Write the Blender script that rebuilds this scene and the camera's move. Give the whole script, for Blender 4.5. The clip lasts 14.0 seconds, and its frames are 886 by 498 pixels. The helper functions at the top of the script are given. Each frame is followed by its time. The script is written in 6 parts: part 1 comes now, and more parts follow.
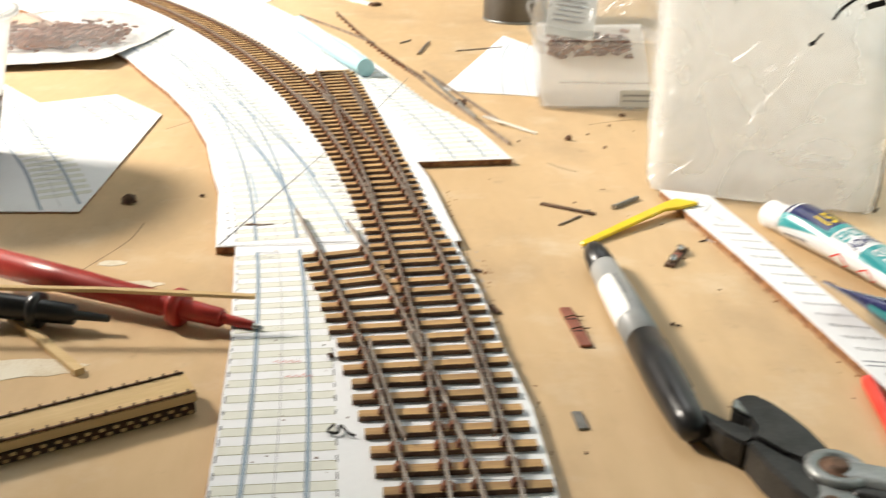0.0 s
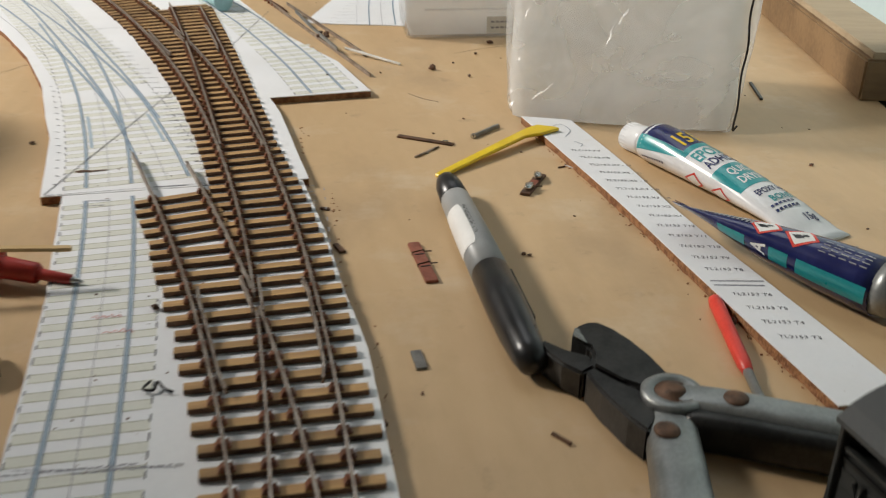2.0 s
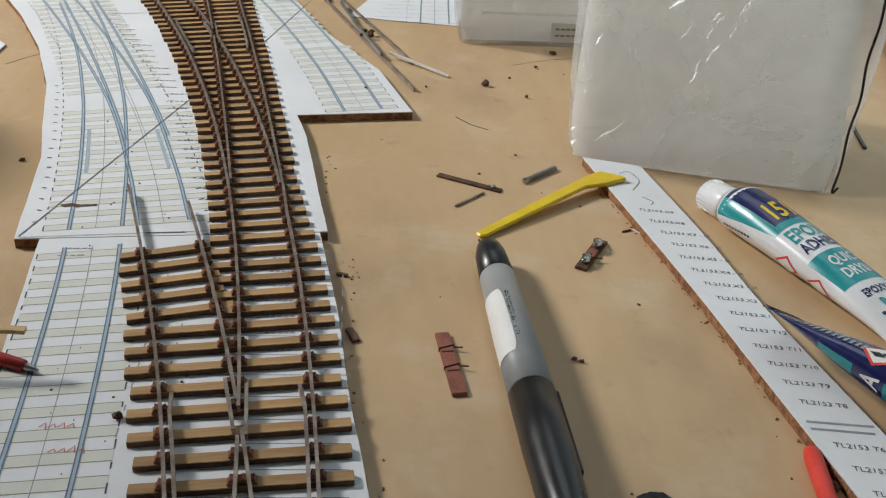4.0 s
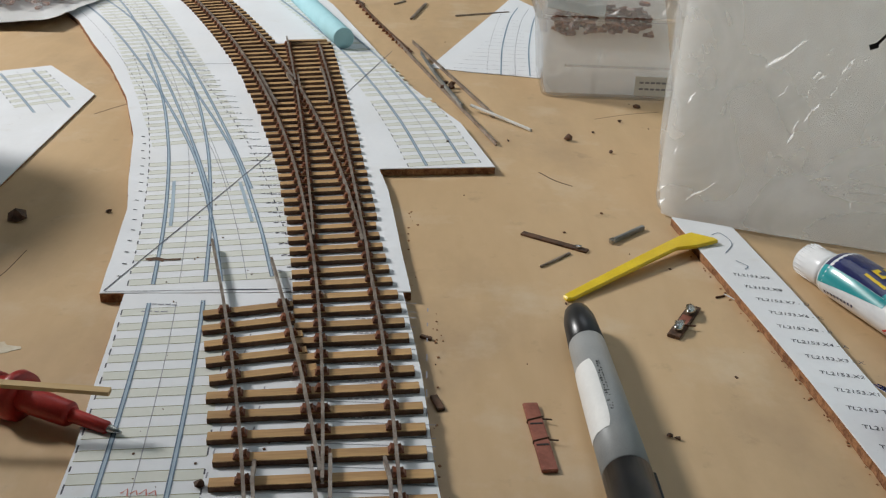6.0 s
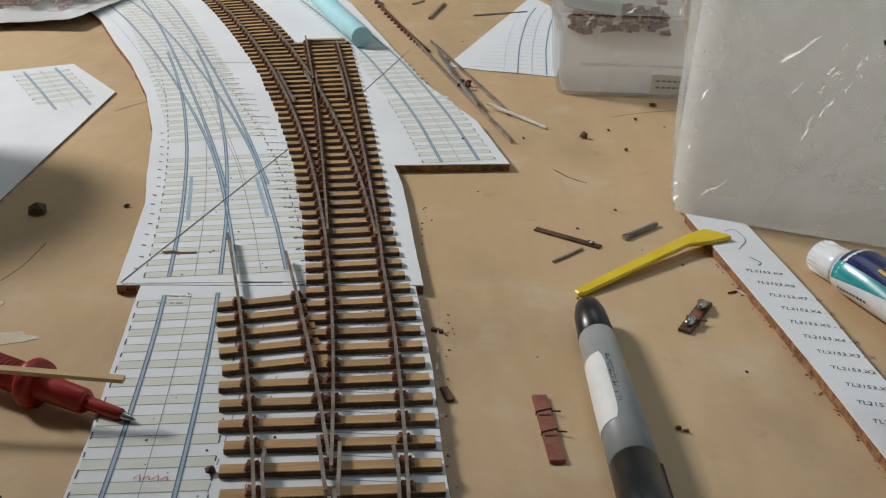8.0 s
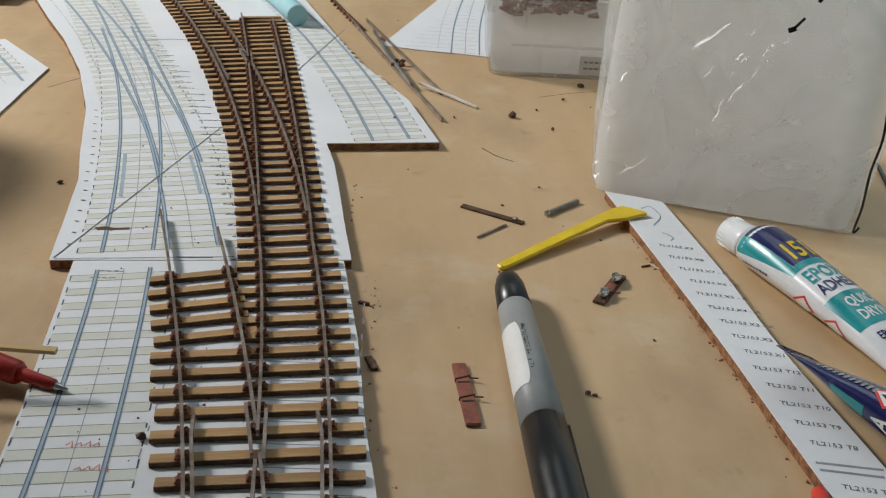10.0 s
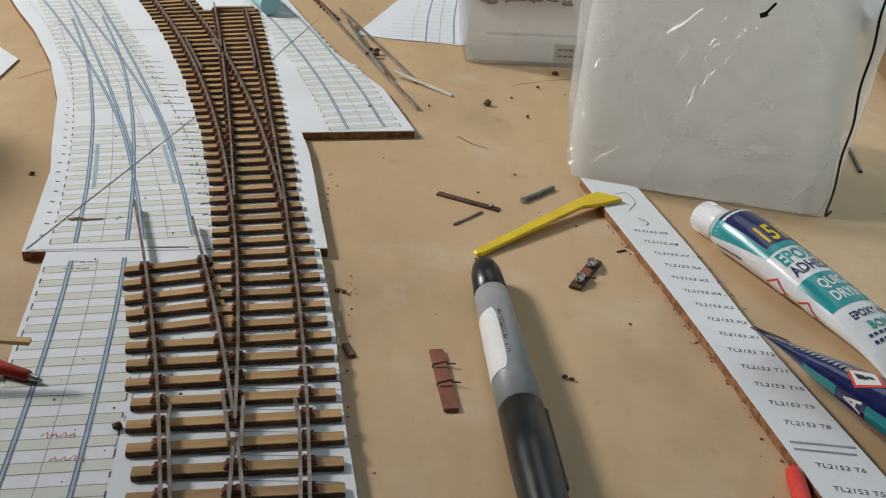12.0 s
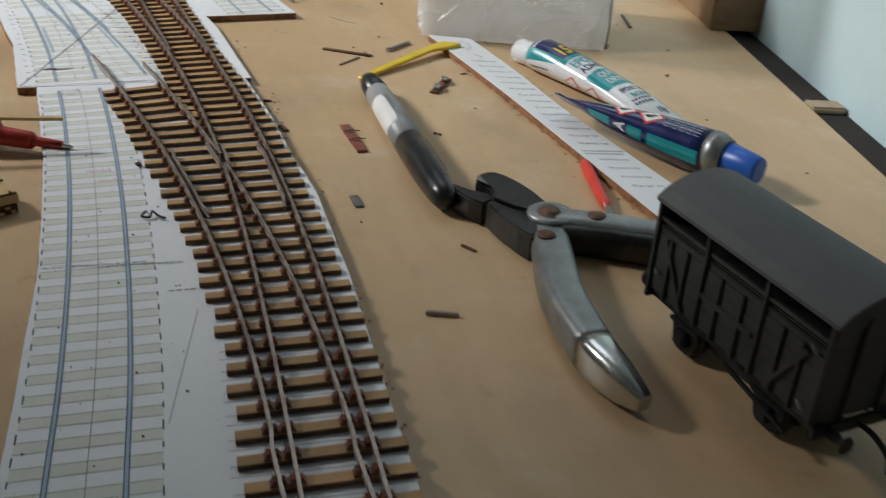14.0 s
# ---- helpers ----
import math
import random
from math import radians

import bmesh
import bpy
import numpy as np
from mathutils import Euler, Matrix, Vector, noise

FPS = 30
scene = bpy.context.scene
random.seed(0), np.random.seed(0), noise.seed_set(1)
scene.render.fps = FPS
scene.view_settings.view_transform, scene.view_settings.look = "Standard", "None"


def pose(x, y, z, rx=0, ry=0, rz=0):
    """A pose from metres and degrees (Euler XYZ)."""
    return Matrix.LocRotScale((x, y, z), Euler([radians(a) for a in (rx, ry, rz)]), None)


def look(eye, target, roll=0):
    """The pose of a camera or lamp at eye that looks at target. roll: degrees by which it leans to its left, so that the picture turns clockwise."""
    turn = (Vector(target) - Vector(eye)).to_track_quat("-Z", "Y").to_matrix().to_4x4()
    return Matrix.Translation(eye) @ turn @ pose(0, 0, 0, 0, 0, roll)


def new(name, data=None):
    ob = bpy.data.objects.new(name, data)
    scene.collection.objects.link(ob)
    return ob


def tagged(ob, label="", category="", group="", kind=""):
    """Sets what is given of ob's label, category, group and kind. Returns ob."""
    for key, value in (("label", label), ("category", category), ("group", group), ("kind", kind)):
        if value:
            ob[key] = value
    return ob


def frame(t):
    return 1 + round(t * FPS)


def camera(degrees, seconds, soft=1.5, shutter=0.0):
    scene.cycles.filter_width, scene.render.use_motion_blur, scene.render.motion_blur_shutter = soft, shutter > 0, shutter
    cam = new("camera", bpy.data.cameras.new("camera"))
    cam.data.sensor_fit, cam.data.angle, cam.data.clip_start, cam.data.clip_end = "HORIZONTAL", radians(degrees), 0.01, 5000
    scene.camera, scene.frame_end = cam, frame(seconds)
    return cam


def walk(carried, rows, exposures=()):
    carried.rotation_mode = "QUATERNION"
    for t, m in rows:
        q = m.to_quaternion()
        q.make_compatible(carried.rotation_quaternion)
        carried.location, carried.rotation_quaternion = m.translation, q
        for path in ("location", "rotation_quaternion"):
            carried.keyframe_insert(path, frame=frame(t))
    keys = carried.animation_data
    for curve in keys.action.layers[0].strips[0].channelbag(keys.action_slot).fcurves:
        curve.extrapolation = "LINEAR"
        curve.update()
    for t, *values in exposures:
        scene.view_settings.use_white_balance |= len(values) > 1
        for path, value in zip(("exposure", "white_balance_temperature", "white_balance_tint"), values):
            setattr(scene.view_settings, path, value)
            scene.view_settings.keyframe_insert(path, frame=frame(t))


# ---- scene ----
cam = camera(49.8, 14.0, soft=1.15, shutter=0.4)
PATH = [
    (0, (0.06628, -0.36133, 0.15773), (0.0881, 0.0055, 0.0001), 1.2),
    (0.5, (0.08028, -0.38066, 0.16514), (0.1279, -0.0109, 0.0203), 2.3),
    (1, (0.07550, -0.36936, 0.15380), (0.1117, -0.0032, -0.0028), 3.2),
    (1.5, (0.08201, -0.36848, 0.15013), (0.1258, -0.0087, -0.0191), 2.4),
    (2, (0.09176, -0.34859, 0.14941), (0.1496, 0.0040, -0.0304), 0.8),
    (2.2, (0.10058, -0.31145, 0.16160), (0.1454, 0.0384, -0.0272), 3.8),
    (4.3, (0.10452, -0.27826, 0.15721), (0.1399, 0.0691, -0.0378), 3.0),
    (4.5, (0.10314, -0.27681, 0.15723), (0.1361, 0.0710, -0.0376), 3.1),
    (5, (0.10252, -0.27605, 0.15982), (0.1241, 0.0764, -0.0282), 2.6),
    (5.5, (0.10096, -0.27352, 0.15973), (0.1168, 0.0817, -0.0237), 2.3),
    (6, (0.09809, -0.26936, 0.15918), (0.1079, 0.0874, -0.0216), 2.1),
    (6.5, (0.09763, -0.26880, 0.16086), (0.1018, 0.0890, -0.0177), 1.7),
    (7, (0.09726, -0.26665, 0.15785), (0.0967, 0.0920, -0.0195), 1.6),
    (7.5, (0.09967, -0.27003, 0.15746), (0.0979, 0.0880, -0.0209), 1.5),
    (9.8, (0.10350, -0.27947, 0.16294), (0.1263, 0.0735, -0.0239), 3.4),
    (10, (0.10753, -0.28457, 0.16367), (0.1313, 0.0678, -0.0241), 3.4),
    (10.5, (0.10850, -0.28518, 0.16085), (0.1363, 0.0666, -0.0276), 3.1),
    (11, (0.10872, -0.28569, 0.16080), (0.1391, 0.0655, -0.0280), 3.2),
    (11.5, (0.10821, -0.28585, 0.16249), (0.1404, 0.0647, -0.0271), 3.4),
    (12, (0.10797, -0.28556, 0.16232), (0.1412, 0.0646, -0.0279), 3.5),
    (12.5, (0.11436, -0.29467, 0.16457), (0.1498, 0.0557, -0.0248), 3.5),
    (13, (0.10932, -0.30956, 0.17023), (0.1513, 0.0432, -0.0138), 3.3),
    (13.5, (0.07881, -0.38816, 0.15475), (0.1464, -0.0412, -0.0326), 3.5),
    (14, (0.06492, -0.42936, 0.15079), (0.1651, -0.0924, -0.0398), 3.9),
]
EXPOSURES = [(0.0, 1.2, 7000, 10), (0.5, 0.92, 6900, 10), (1.0, 0.66, 7000, 10), (1.5, 0.40, 6900, 10), (2.0, 0.28, 6700, 10), (4.5, 0.10, 6200, 9), (6.0, 0.04, 6200, 9), (7.5, -0.08, 6200, 9), (9.8, 0.0, 6200, 9), (13.0, 0.05, 6200, 9), (13.5, -0.15, 6250, 9), (14.0, 0.13, 6150, 9)]
walk(cam, [(t, look(eye, target, roll)) for t, eye, target, roll in PATH], EXPOSURES)

from mathutils.geometry import tessellate_polygon

# ---- light ----
world = bpy.data.worlds.new("world")
scene.world = world
world.use_nodes = True
sky = world.node_tree.nodes.new("ShaderNodeTexSky")
sky.sky_type, sky.sun_disc, sky.sun_elevation, sky.sun_rotation = "NISHITA", False, radians(35), radians(-70)
world.node_tree.links.new(sky.outputs[0], world.node_tree.nodes["Background"].inputs[0])
world.node_tree.nodes["Background"].inputs[1].default_value = 0.08


def area_lamp(name, eye, target, size, watts, colour):
    data = bpy.data.lights.new(name, "AREA")
    data.shape, data.size, data.energy, data.color = "DISK", size, watts, colour
    ob = new(name, data)
    ob.matrix_world = look(eye, target)
    return ob


# unseen key light from the left; its cone edge imitates a near-side shadow
spot = bpy.data.lights.new("desk_lamp_light", "SPOT")
spot.energy, spot.color, spot.shadow_soft_size = 125.0, (1.0, 0.955, 0.90), 0.17
spot.spot_size, spot.spot_blend = radians(41), 0.45
lamp = new("desk_lamp_light", spot)
lamp.matrix_world = look((-1.22, 0.72, 1.05), (0.10, 0.42, 0.0))
# added fill light from above, only to lift the shadows
area_lamp("ceiling_light", (0.2, 0.9, 1.45), (0.1, 0.3, 0.0), 0.9, 3.0, (0.90, 0.95, 1.0))


# ---- materials ----
def material(name, c1, c2=None, rough=0.5, metal=0.0, scale=60.0, fine=900.0, bump=0.15, depth=0.0003, coat=0.0,
             amount=0.5, stretch=(1, 1, 1), piece=0.0):
    """Colour from two noises, fine relief from one; piece: how far single pieces differ."""
    m = bpy.data.materials.new(name)
    m.use_nodes = True
    nt, n, l = m.node_tree, m.node_tree.nodes, m.node_tree.links
    b = n["Principled BSDF"]
    b.inputs["Roughness"].default_value, b.inputs["Metallic"].default_value = rough, metal
    b.inputs["Coat Weight"].default_value = coat
    c2 = c2 or tuple(v * 0.82 for v in c1)
    tc, mp = n.new("ShaderNodeTexCoord"), n.new("ShaderNodeMapping")
    mp.inputs["Scale"].default_value = stretch
    l.new(tc.outputs["Object"], mp.inputs[0])
    broad, grain = n.new("ShaderNodeTexNoise"), n.new("ShaderNodeTexNoise")
    broad.inputs["Scale"].default_value, grain.inputs["Scale"].default_value = scale, fine
    broad.inputs["Detail"].default_value, grain.inputs["Detail"].default_value = 5, 3
    l.new(mp.outputs[0], broad.inputs["Vector"])
    l.new(mp.outputs[0], grain.inputs["Vector"])
    add = n.new("ShaderNodeMath")
    add.operation, add.inputs[1].default_value = "MULTIPLY_ADD", 0.45
    l.new(grain.outputs[0], add.inputs[0])
    l.new(broad.outputs[0], add.inputs[2])
    ramp = n.new("ShaderNodeValToRGB")
    ramp.color_ramp.elements[0].position, ramp.color_ramp.elements[1].position = 0.72 - 0.3 * amount, 0.72 + 0.3 * amount
    ramp.color_ramp.elements[0].color, ramp.color_ramp.elements[1].color = (*c2, 1), (*c1, 1)
    l.new(add.outputs[0], ramp.inputs[0])
    out = ramp.outputs[0]
    if piece:
        info, hsv, rng = n.new("ShaderNodeObjectInfo"), n.new("ShaderNodeHueSaturation"), n.new("ShaderNodeMapRange")
        rng.inputs["To Min"].default_value, rng.inputs["To Max"].default_value = 1 - piece, 1 + piece
        l.new(info.outputs["Random"], rng.inputs[0])
        l.new(rng.outputs[0], hsv.inputs["Value"])
        l.new(out, hsv.inputs["Color"])
        out = hsv.outputs[0]
    l.new(out, b.inputs["Base Color"])
    rr = n.new("ShaderNodeMapRange")
    rr.inputs["To Min"].default_value, rr.inputs["To Max"].default_value = max(0.03, rough - 0.1), min(1, rough + 0.12)
    l.new(broad.outputs[0], rr.inputs[0])
    l.new(rr.outputs[0], b.inputs["Roughness"])
    if bump:
        bp = n.new("ShaderNodeBump")
        bp.inputs["Strength"].default_value, bp.inputs["Distance"].default_value = bump, depth
        l.new(grain.outputs[0], bp.inputs["Height"])
        l.new(bp.outputs[0], b.inputs["Normal"])
    return m


def film(name, clear, tint, rough, wrinkle=40.0, strength=0.6, depth=0.002, milky=0.5, mottle=0.0):
    """Thin plastic: part see-through, part scattering, with a gloss."""
    m = bpy.data.materials.new(name)
    m.use_nodes = True
    n, l = m.node_tree.nodes, m.node_tree.links
    n.remove(n["Principled BSDF"])
    out = n["Material Output"]
    tc = n.new("ShaderNodeTexCoord")
    w1, w2 = n.new("ShaderNodeTexNoise"), n.new("ShaderNodeTexNoise")
    w1.inputs["Scale"].default_value, w2.inputs["Scale"].default_value = wrinkle, wrinkle * 5
    w1.inputs["Detail"].default_value, w1.inputs["Distortion"].default_value = 3, 1.5
    l.new(tc.outputs["Object"], w1.inputs["Vector"])
    l.new(tc.outputs["Object"], w2.inputs["Vector"])
    add = n.new("ShaderNodeMath")
    add.operation, add.inputs[1].default_value = "MULTIPLY_ADD", 0.12
    l.new(w2.outputs[0], add.inputs[0])
    l.new(w1.outputs[0], add.inputs[2])
    bp = n.new("ShaderNodeBump")
    bp.inputs["Strength"].default_value, bp.inputs["Distance"].default_value = strength, depth
    l.new(add.outputs[0], bp.inputs["Height"])
    dif, tra, see, glo = (n.new("ShaderNodeBsdf" + k) for k in ("Diffuse", "Translucent", "Transparent", "Glossy"))
    dif.inputs[0].default_value = tra.inputs[0].default_value = (*tint, 1)
    see.inputs[0].default_value = (0.95, 0.95, 0.95, 1)
    glo.inputs["Roughness"].default_value = rough
    fr, power, gloss = n.new("ShaderNodeLayerWeight"), n.new("ShaderNodeMath"), n.new("ShaderNodeMath")
    power.operation, power.inputs[1].default_value = "POWER", 4.0
    gloss.operation, gloss.inputs[1].default_value, gloss.inputs[2].default_value = "MULTIPLY_ADD", 0.5, 0.04
    l.new(fr.outputs["Facing"], power.inputs[0])
    l.new(power.outputs[0], gloss.inputs[0])
    for node in (dif, glo, fr):
        l.new(bp.outputs[0], node.inputs["Normal"])
    a, b, c = (n.new("ShaderNodeMixShader") for _ in range(3))
    a.inputs[0].default_value, b.inputs[0].default_value = milky, clear
    l.new(dif.outputs[0], a.inputs[1])
    l.new(tra.outputs[0], a.inputs[2])
    l.new(a.outputs[0], b.inputs[1])
    l.new(see.outputs[0], b.inputs[2])
    l.new(gloss.outputs[0], c.inputs[0])
    if mottle:
        # thinner and thicker places, drawn out into wisps
        wisp, rng = n.new("ShaderNodeTexNoise"), n.new("ShaderNodeMapRange")
        wisp.inputs["Scale"].default_value, wisp.inputs["Detail"].default_value, wisp.inputs["Distortion"].default_value = wrinkle * 1.3, 6, 2.2
        rng.inputs["From Min"].default_value, rng.inputs["From Max"].default_value = 0.32, 0.68
        rng.inputs["To Min"].default_value, rng.inputs["To Max"].default_value = max(0, clear - mottle), min(1, clear + mottle)
        l.new(tc.outputs["Object"], wisp.inputs["Vector"])
        l.new(wisp.outputs[0], rng.inputs[0])
        l.new(rng.outputs[0], b.inputs[0])
    l.new(b.outputs[0], c.inputs[1])
    l.new(glo.outputs[0], c.inputs[2])
    l.new(c.outputs[0], out.inputs[0])
    return m


PLY = material("plywood", (0.61, 0.43, 0.245), (0.515, 0.35, 0.188), 0.42, scale=9, fine=160, bump=0.06, depth=0.0004, amount=0.9, stretch=(1, 0.35, 1))


def weather(m, layers):
    """Lays stains over a material's colour: rows of (scale, stretch, low, high, colour, amount)."""
    n, l = m.node_tree.nodes, m.node_tree.links
    b = n["Principled BSDF"]
    out = b.inputs["Base Color"].links[0].from_socket
    tc = n.new("ShaderNodeTexCoord")
    for k, (scale, stretch, low, high, colour, amount) in enumerate(layers):
        mp, noi, rng, mix = (n.new("ShaderNode" + t) for t in ("Mapping", "TexNoise", "MapRange", "MixRGB"))
        mp.inputs["Scale"].default_value, mp.inputs["Location"].default_value = stretch, (k * 1.7, k * 0.9, 0)
        noi.inputs["Scale"].default_value, noi.inputs["Detail"].default_value, noi.inputs["Roughness"].default_value = scale, 6, 0.62
        rng.inputs["From Min"].default_value, rng.inputs["From Max"].default_value, rng.inputs["To Max"].default_value = low, high, amount
        l.new(tc.outputs["Object"], mp.inputs[0])
        l.new(mp.outputs[0], noi.inputs["Vector"])
        l.new(noi.outputs[0], rng.inputs[0])
        l.new(rng.outputs[0], mix.inputs[0])
        l.new(out, mix.inputs[1])
        mix.inputs[2].default_value = (*colour, 1)
        out = mix.outputs[0]
    l.new(out, b.inputs["Base Color"])
    return m


# worn varnish, grey grime, glue bloom, grain streaks and dark specks
weather(PLY, [(14, (1, 0.7, 1), 0.52, 0.72, (0.36, 0.25, 0.15), 0.55), (26, (1, 1, 1), 0.54, 0.72, (0.68, 0.57, 0.42), 0.48), (5, (9, 0.8, 1), 0.50, 0.70, (0.42, 0.28, 0.14), 0.22),
              (75, (1, 1, 1), 0.62, 0.74, (0.30, 0.20, 0.12), 0.40), (420, (1, 1, 1), 0.70, 0.76, (0.12, 0.07, 0.04), 0.55)])
WALL_PAINT = material("pale_blue_paint", (0.56, 0.70, 0.74), (0.52, 0.66, 0.70), 0.6, scale=6, fine=120, bump=0.1)
ROOM_PAINT = material("room_paint", (0.72, 0.72, 0.69), (0.66, 0.66, 0.63), 0.7, scale=3, fine=60, bump=0.1)
CARPET = material("carpet", (0.18, 0.15, 0.12), (0.12, 0.10, 0.08), 0.95, scale=20, fine=300, bump=0.5)
PAPER = material("template_paper", (0.80, 0.81, 0.83), (0.75, 0.765, 0.79), 0.55, scale=30, fine=500, bump=0.05, depth=0.0002, amount=0.8)
weather(PAPER, [(18, (1, 1, 1), 0.50, 0.75, (0.70, 0.69, 0.67), 0.35), (60, (1, 1, 1), 0.62, 0.75, (0.62, 0.58, 0.52), 0.30), (300, (1, 1, 1), 0.68, 0.76, (0.35, 0.28, 0.22), 0.45)])
CORK = material("cork", (0.40, 0.20, 0.09), (0.18, 0.075, 0.032), 0.9, scale=350, fine=1200, bump=0.9, depth=0.0008)
INK_BLUE = material("blue_rail_ink", (0.13, 0.19, 0.27), (0.09, 0.14, 0.21), 0.6, scale=200, bump=0)
INK_LIGHT = material("pale_rail_ink", (0.40, 0.49, 0.57), (0.35, 0.44, 0.52), 0.6, scale=200, bump=0)
INK_DARK = material("black_ink", (0.10, 0.10, 0.12), (0.06, 0.06, 0.08), 0.6, scale=200, bump=0)
INK_GREY = material("grey_ink", (0.33, 0.33, 0.36), (0.26, 0.26, 0.30), 0.6, scale=200, bump=0)
INK_OLIVE = material("olive_ink", (0.34, 0.33, 0.20), (0.26, 0.25, 0.15), 0.6, scale=200, bump=0)
INK_RED = material("red_ink", (0.65, 0.25, 0.20), (0.55, 0.2, 0.16), 0.6, scale=200, bump=0)
TINT = material("sleeper_tint", (0.70, 0.705, 0.645), (0.655, 0.66, 0.595), 0.6, scale=80, bump=0)
TIMBER = material("stained_timber", (0.58, 0.365, 0.155), (0.33, 0.185, 0.075), 0.6, scale=120, fine=700, bump=0.35, depth=0.0003,
                  stretch=(0.25, 1.6, 1), amount=0.9, piece=0.2)
# darker timber brown for the sides: their shade put into the colour
SIDE_SHADE = material("timber_side_shade", (0.155, 0.078, 0.038), (0.078, 0.037, 0.019), 0.7, scale=150, fine=900, bump=0.2, piece=0.25)
CHAIR = material("brown_chair_plastic", (0.29, 0.105, 0.045), (0.16, 0.055, 0.024), 0.45, scale=300, fine=2000, bump=0.2, piece=0.3)
RAIL = material("weathered_rail", (0.37, 0.315, 0.265), (0.20, 0.15, 0.12), 0.36, metal=0.5, scale=180, fine=1500, bump=0.15, depth=0.0001)
STEEL = material("polished_steel", (0.62, 0.62, 0.60), (0.48, 0.48, 0.46), 0.22, metal=1.0, scale=90, fine=900, bump=0.08, depth=0.0002)
STEEL_DULL = material("dull_steel", (0.34, 0.35, 0.345), (0.24, 0.25, 0.245), 0.42, metal=0.75, scale=90, fine=900, bump=0.1, depth=0.0002)
BLACK_STEEL = material("blackened_steel", (0.050, 0.048, 0.046), (0.025, 0.024, 0.023), 0.33, metal=0.6, scale=120, fine=900, bump=0.12, depth=0.0002)
RUST = material("brown_rust", (0.16, 0.085, 0.05), (0.07, 0.04, 0.025), 0.6, metal=0.3, scale=300, bump=0.2)
COPPER = material("copper_clad", (0.36, 0.13, 0.085), (0.25, 0.085, 0.055), 0.42, metal=0.35, scale=200, bump=0.15)
SOLDER = material("solder", (0.60, 0.60, 0.58), (0.42, 0.42, 0.42), 0.2, metal=1.0, scale=400, bump=0.2)
BLACK_PLASTIC = material("black_plastic", (0.016, 0.016, 0.017), (0.010, 0.010, 0.011), 0.3, scale=120, fine=2500, bump=0.08, depth=0.0001)
GREY_PLASTIC = material("silver_grey_plastic", (0.33, 0.34, 0.34), (0.28, 0.29, 0.29), 0.38, scale=120, fine=2000, bump=0.05, depth=0.0001)
WHITE_LABEL = material("white_label", (0.80, 0.80, 0.78), (0.74, 0.74, 0.72), 0.5, scale=100, bump=0.03)
RED_PLASTIC = material("red_plastic", (0.42, 0.030, 0.022), (0.30, 0.018, 0.014), 0.35, scale=120, fine=1800, bump=0.1, depth=0.0001)
BRIGHT_RED = material("bright_red_plastic", (0.72, 0.055, 0.035), (0.60, 0.04, 0.025), 0.35, scale=120, bump=0.05)
YELLOW = material("yellow_plastic", (0.82, 0.60, 0.015), (0.72, 0.50, 0.010), 0.38, scale=80, fine=1500, bump=0.05, depth=0.0001)
TUBE_WHITE = material("white_tube_lacquer", (0.78, 0.79, 0.80), (0.72, 0.73, 0.745), 0.22, scale=90, fine=500, bump=0.06, depth=0.0003, coat=0.4)
TEAL = material("teal_print", (0.012, 0.30, 0.32), (0.010, 0.25, 0.27), 0.3, scale=90, bump=0.03, coat=0.3)
NAVY = material("navy_lacquer", (0.016, 0.022, 0.115), (0.010, 0.014, 0.085), 0.24, scale=90, fine=500, bump=0.06, depth=0.0003, coat=0.4)
CAP_BLUE = material("blue_cap_plastic", (0.018, 0.11, 0.48), (0.012, 0.08, 0.38), 0.35, scale=90, bump=0.05)
SAND_WOOD = material("bare_wood", (0.62, 0.44, 0.22), (0.52, 0.35, 0.16), 0.6, scale=60, fine=500, bump=0.2, stretch=(0.2, 1.5, 1))
BLOCK_WOOD = material("block_wood", (0.27, 0.17, 0.085), (0.18, 0.11, 0.055), 0.65, scale=30, fine=300, bump=0.25, stretch=(1, 0.2, 1))
PALE_WOOD = material("pale_block_top", (0.46, 0.36, 0.24), (0.38, 0.29, 0.19), 0.65, scale=30, fine=300, bump=0.2, stretch=(1, 0.2, 1))
FOAM = material("pale_blue_foam", (0.42, 0.70, 0.76), (0.38, 0.65, 0.71), 0.75, scale=100, fine=1500, bump=0.3, depth=0.0002)
VAN_GREY = material("wagon_grey", (0.042, 0.044, 0.042), (0.029, 0.031, 0.030), 0.5, scale=90, fine=1500, bump=0.12, depth=0.0001)
ROOF_GREY = material("roof_grey", (0.105, 0.110, 0.110), (0.085, 0.090, 0.090), 0.6, scale=60, fine=1500, bump=0.1, depth=0.0001)
# black of the underframe, also used as painted shade in the openings
VAN_BLACK = material("underframe_black_and_shade", (0.009, 0.009, 0.0085), (0.006, 0.006, 0.006), 0.55, scale=120, bump=0.1)
# near-black brown: shade of the gap put into the colour
GAP_SHADE = material("gap_shade", (0.028, 0.020, 0.015), (0.014, 0.010, 0.008), 0.9, scale=40, bump=0.2)
DARK_BOX = material("dark_brown_card", (0.105, 0.07, 0.05), (0.07, 0.045, 0.03), 0.7, scale=20, fine=200, bump=0.15)
CAN_GREY = material("dark_grey_tin", (0.13, 0.125, 0.115), (0.095, 0.09, 0.085), 0.45, metal=0.3, scale=40, bump=0.1)
JAR_BROWN = material("dark_red_jar", (0.11, 0.035, 0.025), (0.06, 0.02, 0.015), 0.3, scale=40, bump=0.05)
CARD_WHITE = material("white_card", (0.80, 0.80, 0.79), (0.74, 0.74, 0.73), 0.6, scale=20, bump=0.05)
